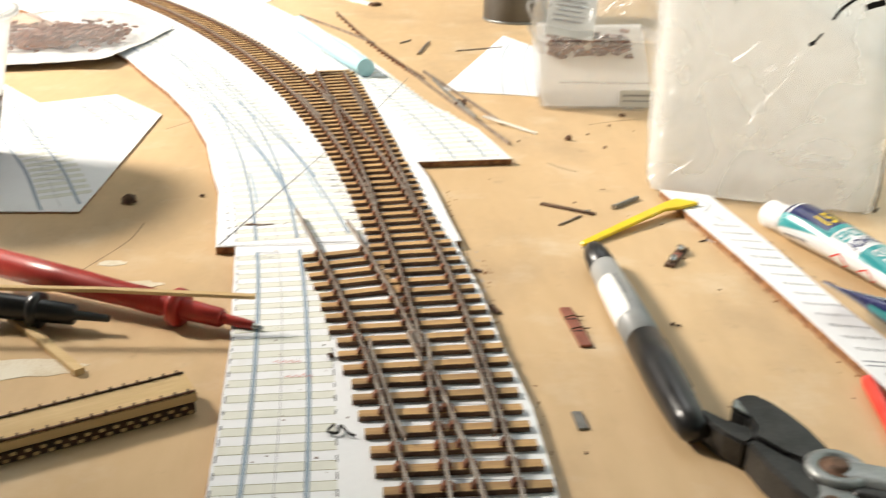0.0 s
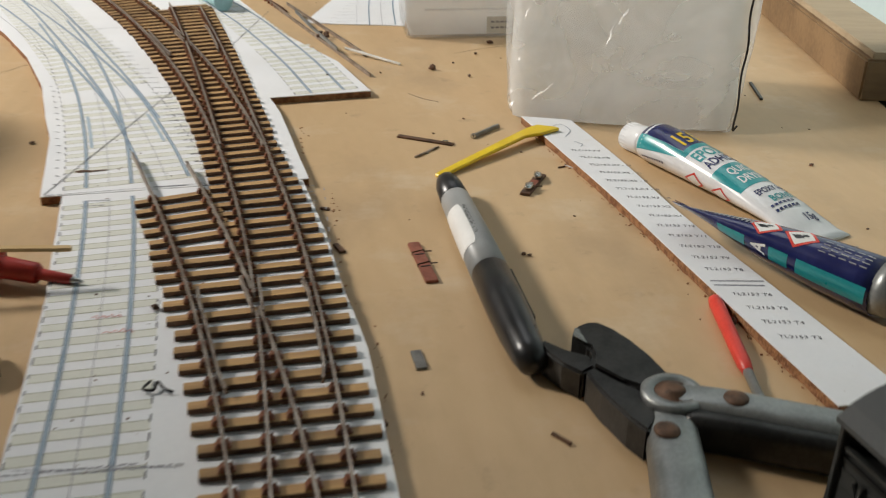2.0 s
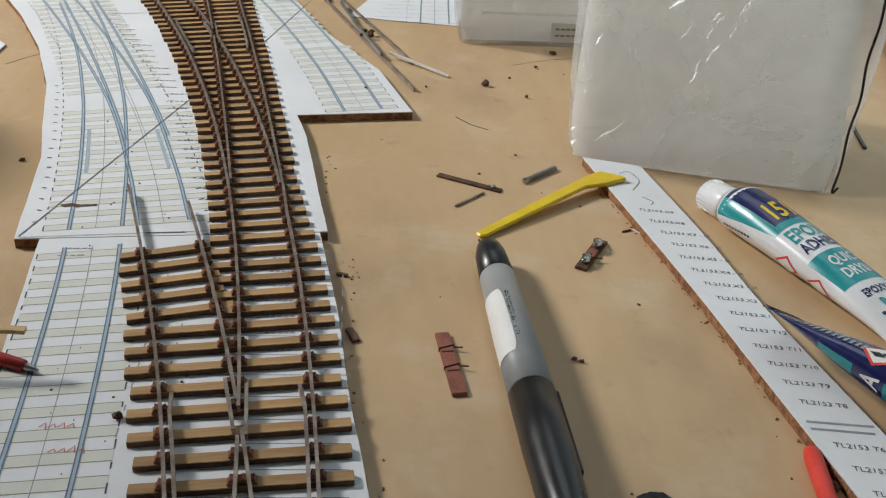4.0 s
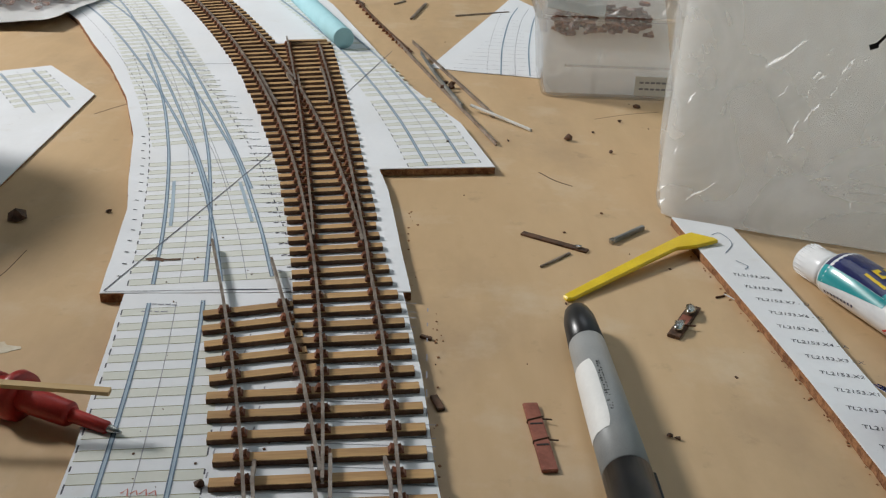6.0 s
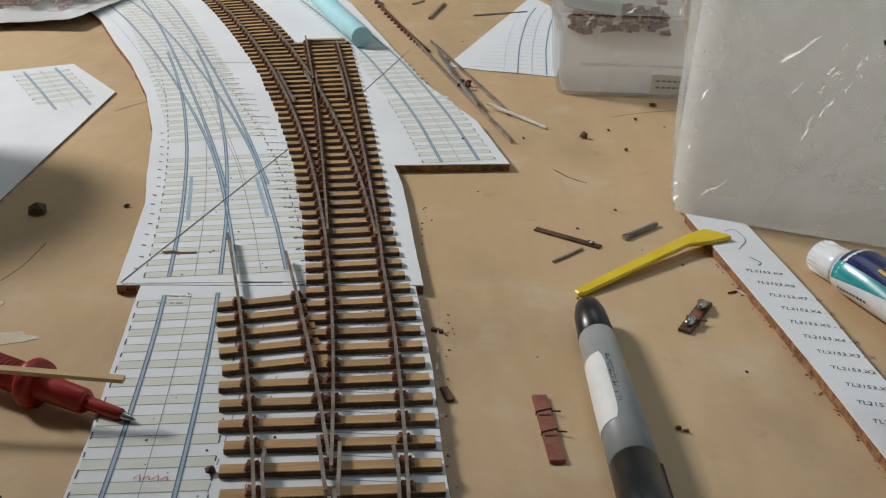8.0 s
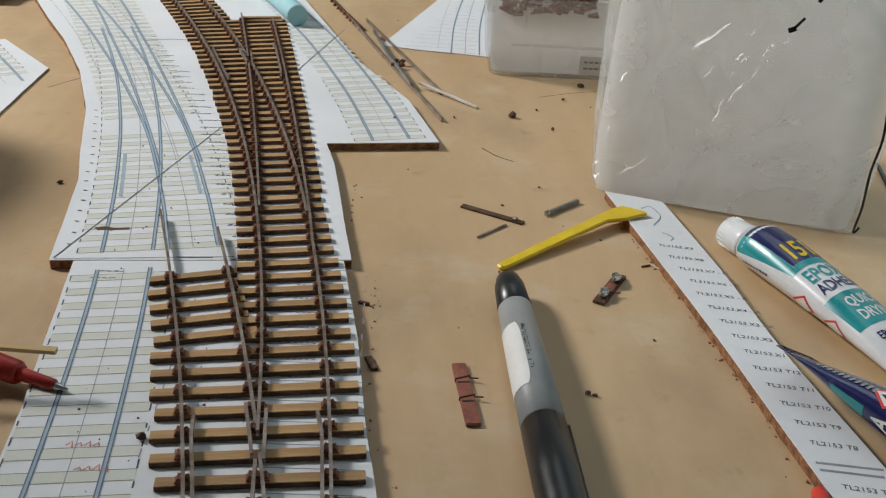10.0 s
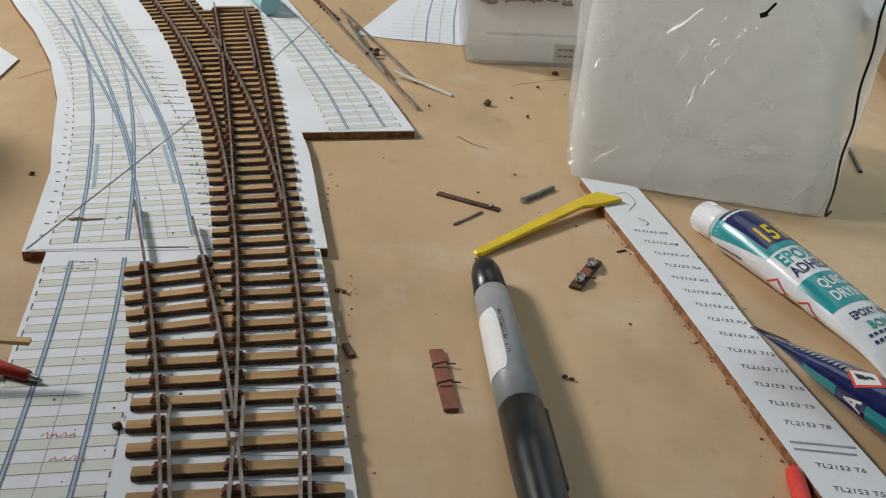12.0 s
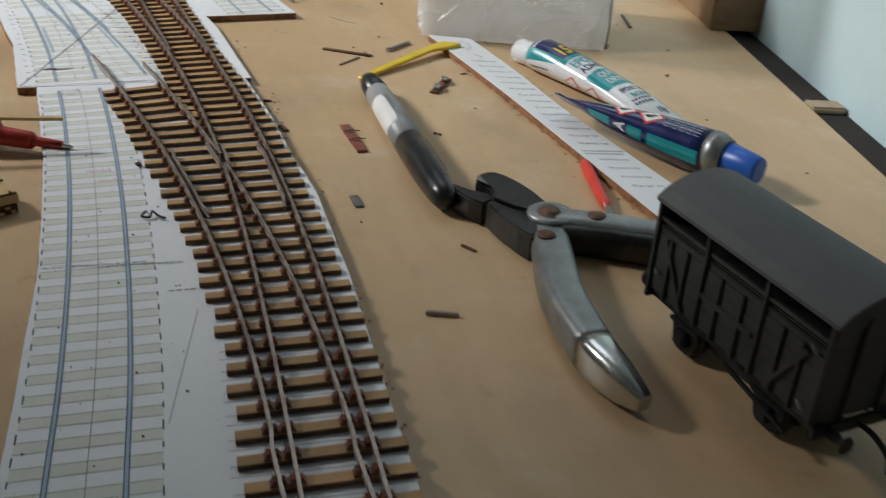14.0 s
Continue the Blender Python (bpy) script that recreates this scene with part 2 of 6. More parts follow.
GLUE = material("dried_glue", (0.72, 0.66, 0.54), (0.60, 0.50, 0.36), 0.3, scale=60, bump=0.2)
SCRAP = material("brown_scrap", (0.13, 0.055, 0.025), (0.06, 0.028, 0.014), 0.7, scale=300, bump=0.3, piece=0.4)
GREY_SCRAP = material("grey_scrap", (0.25, 0.24, 0.22), (0.16, 0.15, 0.14), 0.4, metal=0.5, scale=300, bump=0.2, piece=0.2)
MILKY_BAG = film("bag_film", 0.75, (0.98, 0.98, 0.97), 0.22, 12.0, 0.20, 0.005, 0.6, 0.05)
# pale films of the added sheets that brighten bag and tub
BAG_REFLECTOR = film("bag_reflector", 0.20, (0.99, 0.975, 0.945), 0.5, 16.0, 0.10, 0.006, 0.22, 0.07)
TUB_REFLECTOR = film("tub_reflector", 0.22, (0.98, 0.965, 0.94), 0.30, 26.0, 0.4, 0.006, 0.25)
CREASE_FILM = film("crease_film", 0.92, (0.97, 0.97, 0.97), 0.30, 200.0, 0.25, 0.0004, 0.7)
CLEAR_BAG = film("clear_bag_film", 0.77, (0.95, 0.95, 0.95), 0.10, 30.0, 0.5, 0.004, 0.6)
CLEAR_TUB = film("clear_tub_plastic", 0.89, (0.97, 0.97, 0.96), 0.14, 30.0, 0.5, 0.003, 0.6)
CUP_PLASTIC = film("cup_plastic", 0.15, (0.96, 0.96, 0.95), 0.25, 20.0, 0.1, 0.002, 0.5)
COVER_BAG = film("cover_bag_film", 0.86, (0.97, 0.97, 0.97), 0.12, 34.0, 0.5, 0.004, 0.6)


# ---- building helpers ----
def thing(name, m, label, category, group="", kind=""):
    ob = new(name)
    ob.empty_display_size = 0.01
    ob.matrix_world = m
    return tagged(ob, label, category, group, kind)


def part(name, bm, mat, parent, label="", at=None):
    """One mesh under its thing; at: the inverse pose, for a mesh made in the world's coordinates."""
    if at is not None:
        bmesh.ops.transform(bm, matrix=at, verts=bm.verts)
    me = bpy.data.meshes.new(name)
    bm.to_mesh(me)
    bm.free()
    me.materials.append(mat)
    ob = new(name, me)
    ob.parent = parent
    if label:
        ob["label"] = label
    return ob


def lone(name, bm, mat, label, category, base=(0, 0, 0), group="", kind=""):
    """A thing of one mesh, made in the world's coordinates, with its origin at base."""
    ob = part(name, bm, mat, None, "", Matrix.Translation(base).inverted())
    ob.location = base
    return tagged(ob, label, category, group, kind)


def smooth(bm):
    for f in bm.faces:
        f.smooth = len(f.verts) < 5
    return bm


def bevel(bm, width, segments=2):
    bmesh.ops.bevel(bm, geom=[e for e in bm.edges if len(e.link_faces) == 2 and e.calc_face_angle(0) > 0.35], offset=width, segments=segments, affect="EDGES", clamp_overlap=True)
    return bm


def box(size, centre=(0, 0, 0), turn=None, soft=0.0, bm=None):
    bm = bm or bmesh.new()
    made = bmesh.ops.create_cube(bm, size=1.0)["verts"]
    m = Matrix.Translation(centre) @ (turn or Matrix()) @ Matrix.Diagonal((*size, 1))
    bmesh.ops.transform(bm, matrix=m, verts=made)
    if soft:
        es = list({e for v in made for e in v.link_edges})
        bmesh.ops.bevel(bm, geom=es, offset=soft, segments=2, affect="EDGES", clamp_overlap=True)
    return bm


def prism(outline, z0, z1, bm=None):
    """A plate with a straight or hollow outline."""
    bm = bm or bmesh.new()
    lo = [bm.verts.new((x, y, z0)) for x, y in outline]
    hi = [bm.verts.new((x, y, z1)) for x, y in outline]
    n = len(outline)
    for i in range(n):
        bm.faces.new((lo[i], lo[(i + 1) % n], hi[(i + 1) % n], hi[i]))
    for a, b, c in tessellate_polygon([[Vector((x, y, 0)) for x, y in outline]]):
        if ((outline[b][0] - outline[a][0]) * (outline[c][1] - outline[a][1]) - (outline[c][0] - outline[a][0]) * (outline[b][1] - outline[a][1])) < 0:
            b, c = c, b
        bm.faces.new((hi[a], hi[b], hi[c]))
        bm.faces.new((lo[a], lo[c], lo[b]))
    bmesh.ops.recalc_face_normals(bm, faces=bm.faces)
    return bm


def lathe(profile, steps=28, m=None, bm=None):
    """A body of revolution round x: profile rows of (x, radius)."""
    bm = bm or bmesh.new()
    rings = []
    for x, r in profile:
        rings.append([bm.verts.new((x, r * math.cos(2 * math.pi * k / steps), r * math.sin(2 * math.pi * k / steps))) for k in range(steps)])
    for a, b in zip(rings, rings[1:]):
        for k in range(steps):
            bm.faces.new((a[k], a[(k + 1) % steps], b[(k + 1) % steps], b[k]))
    bm.faces.new(rings[0][::-1])
    bm.faces.new(rings[-1])
    bmesh.ops.recalc_face_normals(bm, faces=bm.faces)
    if m is not None:
        bmesh.ops.transform(bm, matrix=m, verts=[v for ring in rings for v in ring])
    return smooth(bm)


def spline(points, n=10):
    """A smooth line (Catmull-Rom) through a few control points of two or three coordinates."""
    p = [Vector(q) for q in points]
    p = [2 * p[0] - p[1], *p, 2 * p[-1] - p[-2]]
    out = []
    for a, b, c, d in zip(p, p[1:], p[2:], p[3:]):
        for k in range(n):
            u = k / n
            out.append(0.5 * (2 * b + (c - a) * u + (2 * a - 5 * b + 4 * c - d) * u * u + (3 * b - a - 3 * c + d) * u ** 3))
    return out + [p[-2]]


def sweep(points, section, bm=None, sizes=None):
    """A section (across, up) drawn along a line of points."""
    bm = bm or bmesh.new()
    pts = [Vector(q) for q in points]
    rings = []
    for i, q in enumerate(pts):
        d = (pts[min(i + 1, len(pts) - 1)] - pts[max(i - 1, 0)]).normalized()
        side = d.cross(Vector((0, 0, 1)))
        side = side.normalized() if side.length > 1e-6 else Vector((1, 0, 0))
        up = side.cross(d)
        sa, su = sizes[i] if sizes else (1, 1)
        rings.append([bm.verts.new(q + side * a * sa + up * u * su) for a, u in section])
    k = len(section)
    for a, b in zip(rings, rings[1:]):
        for j in range(k):
            bm.faces.new((a[j], a[(j + 1) % k], b[(j + 1) % k], b[j]))
    bm.faces.new(rings[0][::-1])
    bm.faces.new(rings[-1])
    bmesh.ops.recalc_face_normals(bm, faces=bm.faces)
    return bm


def ring(rx, ry, k=12):
    return [(rx * math.cos(2 * math.pi * i / k), ry * math.sin(2 * math.pi * i / k)) for i in range(k)]


def ribbon(points, width, z, bm):
    """A flat printed line."""
    pts = [Vector((q[0], q[1])) for q in points]
    last = None
    for i, q in enumerate(pts):
        d = (pts[min(i + 1, len(pts) - 1)] - pts[max(i - 1, 0)]).normalized()
        s = Vector((d.y, -d.x)) * width / 2
        now = bm.verts.new((q.x - s.x, q.y - s.y, z)), bm.verts.new((q.x + s.x, q.y + s.y, z))
        if last:
            bm.faces.new((last[0], last[1], now[1], now[0]))
        last = now
    return bm


def dashes(points, width, z, bm, on=0.004, off=0.0035):
    pts = [Vector((q[0], q[1])) for q in points]
    run, pen = 0.0, []
    for a, b in zip(pts, pts[1:]):
        n = max(1, int((b - a).length / 0.001))
        for k in range(n):
            q = a.lerp(b, k / n)
            if run % (on + off) < on:
                pen.append(q)
            elif len(pen) > 1:
                ribbon(pen, width, z, bm)
                pen = []
            else:
                pen = []
            run += (b - a).length / n
    return bm


def beside(points, off):
    """A line at a distance to the right (plus) or left of another."""
    pts = [Vector((q[0], q[1])) for q in points]
    out = []
    for i, q in enumerate(pts):
        d = (pts[min(i + 1, len(pts) - 1)] - pts[max(i - 1, 0)]).normalized()
        out.append(Vector((q.x + d.y * off, q.y - d.x * off)))
    return out


def words(text, height, m, bm=None, bold=0.0):
    """Letters of the built-in font as a flat mesh."""
    cu = bpy.data.curves.new("words", "FONT")
    cu.body, cu.size, cu.resolution_u, cu.offset = text, height * 1.4, 2, height * bold
    ob = bpy.data.objects.new("words", cu)
    me = bpy.data.meshes.new_from_object(ob)
    bm = bm or bmesh.new()
    start = len(bm.verts)
    bm.from_mesh(me)
    bm.verts.ensure_lookup_table()
    bmesh.ops.transform(bm, matrix=m, verts=bm.verts[start:])
    bpy.data.objects.remove(ob)
    bpy.data.curves.remove(cu)
    bpy.data.meshes.remove(me)
    return bm


def lump(seed, size, rough=0.35, subdivisions=1):
    bm = bmesh.new()
    bmesh.ops.create_icosphere(bm, subdivisions=subdivisions, radius=1)
    rnd = random.Random(seed)
    for v in bm.verts:
        v.co *= 1 + rnd.uniform(-rough, rough)
    bmesh.ops.scale(bm, vec=size, verts=bm.verts)
    low = min(v.co.z for v in bm.verts)
    bmesh.ops.translate(bm, vec=(0, 0, -low), verts=bm.verts)
    return bm


# ---- the room and the table ----
def edge_x(y):
    return 0.386 + 0.2136 * (y - 0.076)


TURN = math.atan(0.2136)
SLANT = Matrix.Rotation(-TURN, 4, "Z")
structure = dict(kind="structure")
tabletop = lone("tabletop", prism([(-1.1, -0.75), (edge_x(-0.75), -0.75), (edge_x(1.5), 1.5), (-1.1, 1.5)], -0.018, 0.0), PLY,
                "tan plywood worktop with stains and scratches", "tabletop", **structure)
wall_east = lone("wall_east", box((0.08, 3.2, 2.6), (edge_x(0.4) + 0.062, 0.4, 0.5), SLANT), WALL_PAINT, "pale blue painted wall beside the worktop", "wall", **structure)
# three unseen walls and a ceiling, added pale so their bounce fills shadows
wall_north = lone("wall_north", box((3.2, 0.08, 2.6), (-0.6, 1.70, 0.5)), ROOM_PAINT, "unseen plain wall added to close the room and bounce fill light", "wall", **structure)
wall_south = lone("wall_south", box((3.2, 0.08, 2.6), (-0.6, -1.25, 0.5)), ROOM_PAINT, "unseen plain wall added to close the room and bounce fill light", "wall", **structure)
wall_west = lone("wall_west", box((0.08, 3.2, 2.6), (-1.75, 0.2, 0.5)), ROOM_PAINT, "unseen plain wall added to close the room and bounce fill light", "wall", **structure)
ceiling = lone("ceiling", box((3.4, 3.4, 0.06), (-0.4, 0.2, 1.78)), ROOM_PAINT, "unseen white ceiling added to bounce fill light", "ceiling", **structure)
floor = lone("floor", box((3.4, 3.4, 0.06), (-0.4, 0.2, -0.78)), CARPET, "dark floor below the worktop", "floor", **structure)
# strip added to fill the gap; its dark colour stands for shade
gap_filler = lone("trim", box((0.0188, 2.2, 0.050), (edge_x(0.3) + 0.0111, 0.3, -0.0285), SLANT), GAP_SHADE, "dark strip standing for the shade in the gap behind the worktop", "trim", **structure)
lone("batten", box((0.0180, 0.012, 0.0034), (edge_x(-0.045) + 0.0111, -0.045, -0.0018), SLANT, 0.001), PALE_WOOD,
     "short pale wooden batten bridging the gap at the wall", "batten", (edge_x(-0.045), -0.045, -0.015))


# ---- template boards: printed paper on cork ----
TOP = 0.0035
INK = TOP + 0.00006
FAR_OUTLINE = [(-0.005, 0.0005), (-0.0144, 0.0656), (-0.0222, 0.095), (-0.034, 0.145), (-0.0535, 0.2022), (-0.078, 0.257), (-0.103, 0.305),
               (-0.128, 0.356), (-0.19, 0.45), (-0.27, 0.56), (-0.38, 0.68), (-0.38, 0.98), (-0.2327, 0.88), (-0.1279, 0.748),
               (-0.0633, 0.635), (-0.0004, 0.498), (0.0314, 0.4236), (0.0600, 0.332), (0.0877, 0.2397), (0.1169, 0.174), (0.1302, 0.1185),
               (0.0798, 0.1128), (0.0825, 0.1010), (0.0849, 0.0887), (0.0905, 0.045), (0.0956, 0.0062)]
NEAR_OUTLINE = [(0.0030, 0.0004), (0.0085, -0.045), (0.0130, -0.078), (0.0168, -0.125), (0.0195, -0.165), (0.0203, -0.2342), (0.0205, -0.34),
                (0.1089, -0.34), (0.1092, -0.2366), (0.1098, -0.180), (0.1081, -0.121), (0.1032, -0.082), (0.0996, -0.0418), (0.0930, 0.0054)]


def worn(outline, amount, seed, step=0.006):
    """An outline cut by hand: short pieces that wander a little."""
    rnd = random.Random(seed)
    out = []
    for a, b in zip(outline, outline[1:] + outline[:1]):
        a, b = Vector(a), Vector(b)
        n = max(1, int((b - a).length / step))
        for k in range(n):
            q = a.lerp(b, k / n)
            j = amount if k else 0
            out.append((q.x + rnd.uniform(-j, j), q.y + rnd.uniform(-j, j)))
    return out


def board(name, outline, label, seed, top=TOP):
    base = (sum(p[0] for p in outline) / len(outline), sum(p[1] for p in outline) / len(outline), 0)
    ob = thing(name, Matrix.Translation(base), label, "template board", "template boards")
    inv = Matrix.Translation(base).inverted()
    part("cork_base", prism(worn(outline, 0.00035, seed, 0.0025), 0.00004, top - 0.0004), CORK, ob, "crumbly brown cork", inv)
    part("paper_sheet", prism(worn(outline, 0.00010, seed + 1, 0.008), top - 0.0004, top), PAPER, ob, "white printed paper", inv)
    return ob, inv


far_board, FAR_INV = board("template_board", FAR_OUTLINE, "white paper track template glued on brown cork sheet", 3)
near_board, NEAR_INV = board("template_board", NEAR_OUTLINE, "narrow white paper track template on cork under the turnout", 7)

# centre lines of the printed tracks
Q_LINE = spline([(0.0386, -0.335), (0.0385, -0.26), (0.0384, -0.22), (0.0365, -0.166), (0.0320, -0.10), (0.0245, -0.03), (0.0153, 0.03),
                 (0.0086, 0.0667), (-0.0015, 0.113), (-0.0105, 0.148), (-0.0225, 0.19), (-0.0375, 0.2355), (-0.0560, 0.285)])
P_LINE = spline([(0.0405, 0.012), (0.029, 0.055), (0.0085, 0.12), (-0.02, 0.19), (-0.052, 0.26), (-0.084, 0.3245), (-0.118, 0.385), (-0.165, 0.455)])
S_LINE = spline([(0.0215, 0.085), (0.0045, 0.135), (-0.0175, 0.195), (-0.042, 0.258), (-0.076, 0.342), (-0.114, 0.425), (-0.165, 0.51), (-0.24, 0.62)])
SIDE_LINE = spline([(0.1085, 0.1195), (0.0957, 0.1755), (0.0788, 0.235), (0.058, 0.298), (0.020, 0.392), (-0.030, 0.50), (-0.085, 0.605), (-0.16, 0.715)])
GAUGE = 0.0084


def printed_rails(line, bm_dark, bm_pale, sides=(-1, 1), w=0.00105, layer=0):
    """Two rails; layer keeps crossing lines out of one plane."""
    up = 0.000011 * layer
    for s in sides:
        ribbon(beside(line, s * GAUGE), w, INK + 0.00004 + up, bm_pale)
        ribbon(beside(line, s * GAUGE - w / 2), 0.00033, INK + 0.00009 + up, bm_dark)
        ribbon(beside(line, s * GAUGE + w / 2), 0.00033, INK + 0.00009 + up, bm_dark)


def cut(line, y0, y1):
    return [q for q in line if y0 <= q.y <= y1]


def template(parent, inv, lines, bars):
    dark, pale, thin, dash, tint, edge = (bmesh.new() for _ in range(6))
    for k, line in enumerate(lines):
        printed_rails(line, dark, pale, layer=k)
        ribbon(line, 0.00022, INK + 0.00002 + 0.000004 * k, thin)
    for line, half0, half1, ends in bars:
        for s, h in ((-1, half0), (1, half1)):
            if ends:
                dashes(beside(line, s * h), 0.00042, INK + 0.00002, dash)
        run, due, width = 0.0, 0.002, 0.0040
        for a, b in zip(line, line[1:]):
            d = b - a
            while due < run + d.length:
                q, u = a + d * ((due - run) / d.length), d.normalized()
                side = Vector((u.y, -u.x))
                p0, p1 = q - side * half0, q + side * half1
                ribbon([p0, p1], width, INK - 0.00002, tint)
                for o in (-1, 1):
                    ribbon([p0 + u * o * width / 2, p1 + u * o * width / 2], 0.00027, INK, edge)
                due += 0.0088
            run += d.length
    for title, bm, mat in (("sleeper_tint", tint, TINT), ("sleeper_outline", edge, INK_OLIVE), ("rail_print", pale, INK_LIGHT),
                           ("rail_outline", dark, INK_BLUE), ("centre_line", thin, INK_GREY), ("dashed_line", dash, INK_DARK)):
        tagged(part(title, bm, mat, parent, "", inv), kind="stuff")


template(near_board, NEAR_INV, [cut(Q_LINE, -0.34, 0.0)], [(cut(Q_LINE, -0.335, 0.0), 0.0162, 0.0162, True)])
far_q, far_p, far_s = cut(Q_LINE, 0.003, 1), P_LINE, S_LINE
template(far_board, FAR_INV, [far_q, far_p, far_s, SIDE_LINE],
         [(cut(Q_LINE, 0.004, 0.122), 0.0165, 0.037, False), (cut(S_LINE, 0.138, 0.7), 0.026, 0.0165, False), (cut(SIDE_LINE, 0, 0.215), 0.0165, 0.0160, True), (cut(SIDE_LINE, 0.215, 0.31), 0.0165, 0.0115, False), (cut(SIDE_LINE, 0.31, 0.72), 0.0120, 0.0095, False)])
marks, script, red = bmesh.new(), bmesh.new(), bmesh.new()
dashes(beside(far_q, -0.0165), 0.00042, INK + 0.00003, marks)
dashes(beside(cut(P_LINE, 0.012, 0.5), 0.0168), 0.00042, INK + 0.00003, marks)
dashes(beside(cut(P_LINE, 0.2, 0.5), -0.0168), 0.00042, INK + 0.00003, marks)
ribbon([(-0.004, 0.0018), (0.0320, 0.130)], 0.00042, INK + 0.00012, marks)
ribbon([(0.0578, 0.2167), (0.0784, 0.3006)], 0.00042, INK + 0.00012, marks)
ribbon([(-0.0035, 0.0012), (0.0555, 0.0060)], 0.00025, INK + 0.00012, marks)
ribbon([(0.036, 0.0045), (0.0485, 0.0052)], 0.00055, INK + 0.00014, marks)
ribbon([(-0.071, 0.270), (-0.030, 0.262), (0.006, 0.268)], 0.0004, INK + 0.00012, marks)
# check rails drawn at the crossing
for off, line in ((-GAUGE + 0.0024, far_q), (GAUGE - 0.0024, P_LINE)):
    ribbon(beside(cut(line, 0.050, 0.095), off), 0.0010, INK + 0.00005, red)
    for o in (-0.0005, 0.0005):
        ribbon(beside(cut(line, 0.050, 0.095), off + o), 0.0003, INK + 0.0001, red)
tagged(part("check_rail_print", red, INK_LIGHT, far_board, "", FAR_INV), kind="stuff")
red = bmesh.new()
rnd = random.Random(5)
for k in range(42):
    y = 0.004 + 0.0088 * k
    base = min(P_LINE, key=lambda q: abs(q.y - y))
    x = base.x + 0.0135 + 0.004 * min(1, max(0, (y - 0.08) / 0.1))
    for j in range(5):
        x += rnd.uniform(0.0004, 0.0009)
        w = rnd.uniform(0.0008, 0.0019)
        ribbon([(x, y - 0.0006 + rnd.uniform(-0.0003, 0.0003)), (x + w, y + rnd.uniform(-0.0004, 0.0003))], 0.0006, INK + 0.0001, script)
        x += w
for k in range(16):
    y = 0.012 + 0.0088 * k
    base = min(far_q, key=lambda q: abs(q.y - y))
    x = base.x - 0.0205
    ribbon([(x, y), (x + 0.0016, y - 0.0003)], 0.0006, INK + 0.0001, script)
tagged(part("drawn_line", marks, INK_DARK, far_board, "", FAR_INV), kind="stuff")
tagged(part("timber_label", script, INK_DARK, far_board, "small lettering too faint to read", FAR_INV), kind="stuff")
stain = bmesh.new()
ribbon(spline([(0.0035, 0.0243, 0), (0.007, 0.0252, 0), (0.010, 0.0243, 0), (0.0155, 0.0249, 0)], 5), 0.0013, INK + 0.00016, stain)
ribbon(spline([(0.0045, 0.0236, 0), (0.0075, 0.0243, 0), (0.0100, 0.0234, 0)], 4), 0.0014, INK + 0.00014, stain)
part("rust_stain", stain, RUST, far_board, "", FAR_INV)
near_script = bmesh.new()
for y, x0, n in ((-0.1635, 0.0205, 14), (-0.1650, 0.0360, 12), (-0.182, 0.0565, 4), (-0.006, 0.0135, 4), (-0.0105, 0.0115, 4)):
    x = x0
    for j in range(n):
        w = rnd.uniform(0.0008, 0.0022)
        ribbon([(x, y), (x + w, y + rnd.uniform(-0.0003, 0.0003))], 0.0006, INK + 0.0001, near_script)
        x += w + rnd.uniform(0.0004, 0.0008)
ribbon([(0.0225, -0.1620), (0.0600, -0.1660)], 0.0002, INK + 0.00008, near_script)
ribbon([(0.056, -0.243), (0.0645, -0.193)], 0.0002, INK + 0.00008, near_script)
for k in range(10):
    y = -0.012 - 0.0085 * k
    x = 0.079 + rnd.uniform(-0.001, 0.001)
    for j in range(5):
        ribbon([(x, y), (x + 0.0012, y + 0.0001)], 0.0005, INK + 0.0001, near_script)
        x += 0.0018
tagged(part("timber_label", near_script, INK_GREY, near_board, "small lettering too faint to read", NEAR_INV), kind="stuff")
under = bmesh.new()
UNDER_LINE = [Vector((0.0747 + 0.0002 * math.sin(y * 40), y)) for y in np.linspace(-0.335, -0.002, 60)]
for k in range(36):
    y = -0.0040 - 0.0091 * k
    for o in (0.0030, -0.0026):
        ribbon([(0.0560 if y > -0.10 else 0.0690, y + o + 0.0004), (0.0975 if y > -0.06 else 0.1035, y + o - 0.0006)], 0.00030, INK, under)
for off in (-0.0270, -0.0185, 0.0, 0.0130, 0.0265):
    dashes(beside([q for q in UNDER_LINE if off > -0.01 or q.y > -0.10], off), 0.00036, INK + 0.00003, under, 0.0042, 0.0049)
tagged(part("covered_print", under, INK_GREY, near_board, "timber outlines printed below the track", NEAR_INV), kind="stuff")
for x0, y0 in ((0.029, -0.094), (0.0335, -0.103)):
    x = x0
    for j in range(4):
        ribbon([(x, y0), (x + 0.0012, y0 + rnd.uniform(0.0010, 0.0022)), (x + 0.0018, y0 - rnd.uniform(0, 0.001))], 0.0004, INK + 0.0001, red)
        x += 0.0022
tagged(part("red_pencil_note", red, INK_RED, near_board, "faint red pencil writing", NEAR_INV), kind="stuff")

# ---- the real track: two hand-built turnouts ----
HALF = 0.0091


def main_x(y):
    if y > 0.70:
        return main_x(0.70) - 0.74 * (y - 0.70)
    return ((((-0.37482 * y + 0.35843) * y - 0.084951) * y - 0.38512) * y - 0.1533) * y + 0.074518


def left_x(y):
    if y < -0.26:
        return main_x(y) - max(0.0003, 0.0045 + (y + 0.26) * 0.055)
    return ((0.52069 * y - 0.28867) * y - 0.27999) * y + 0.043966


def spur_x(y):
    return (-0.084953 * y - 0.139) * y + 0.07461


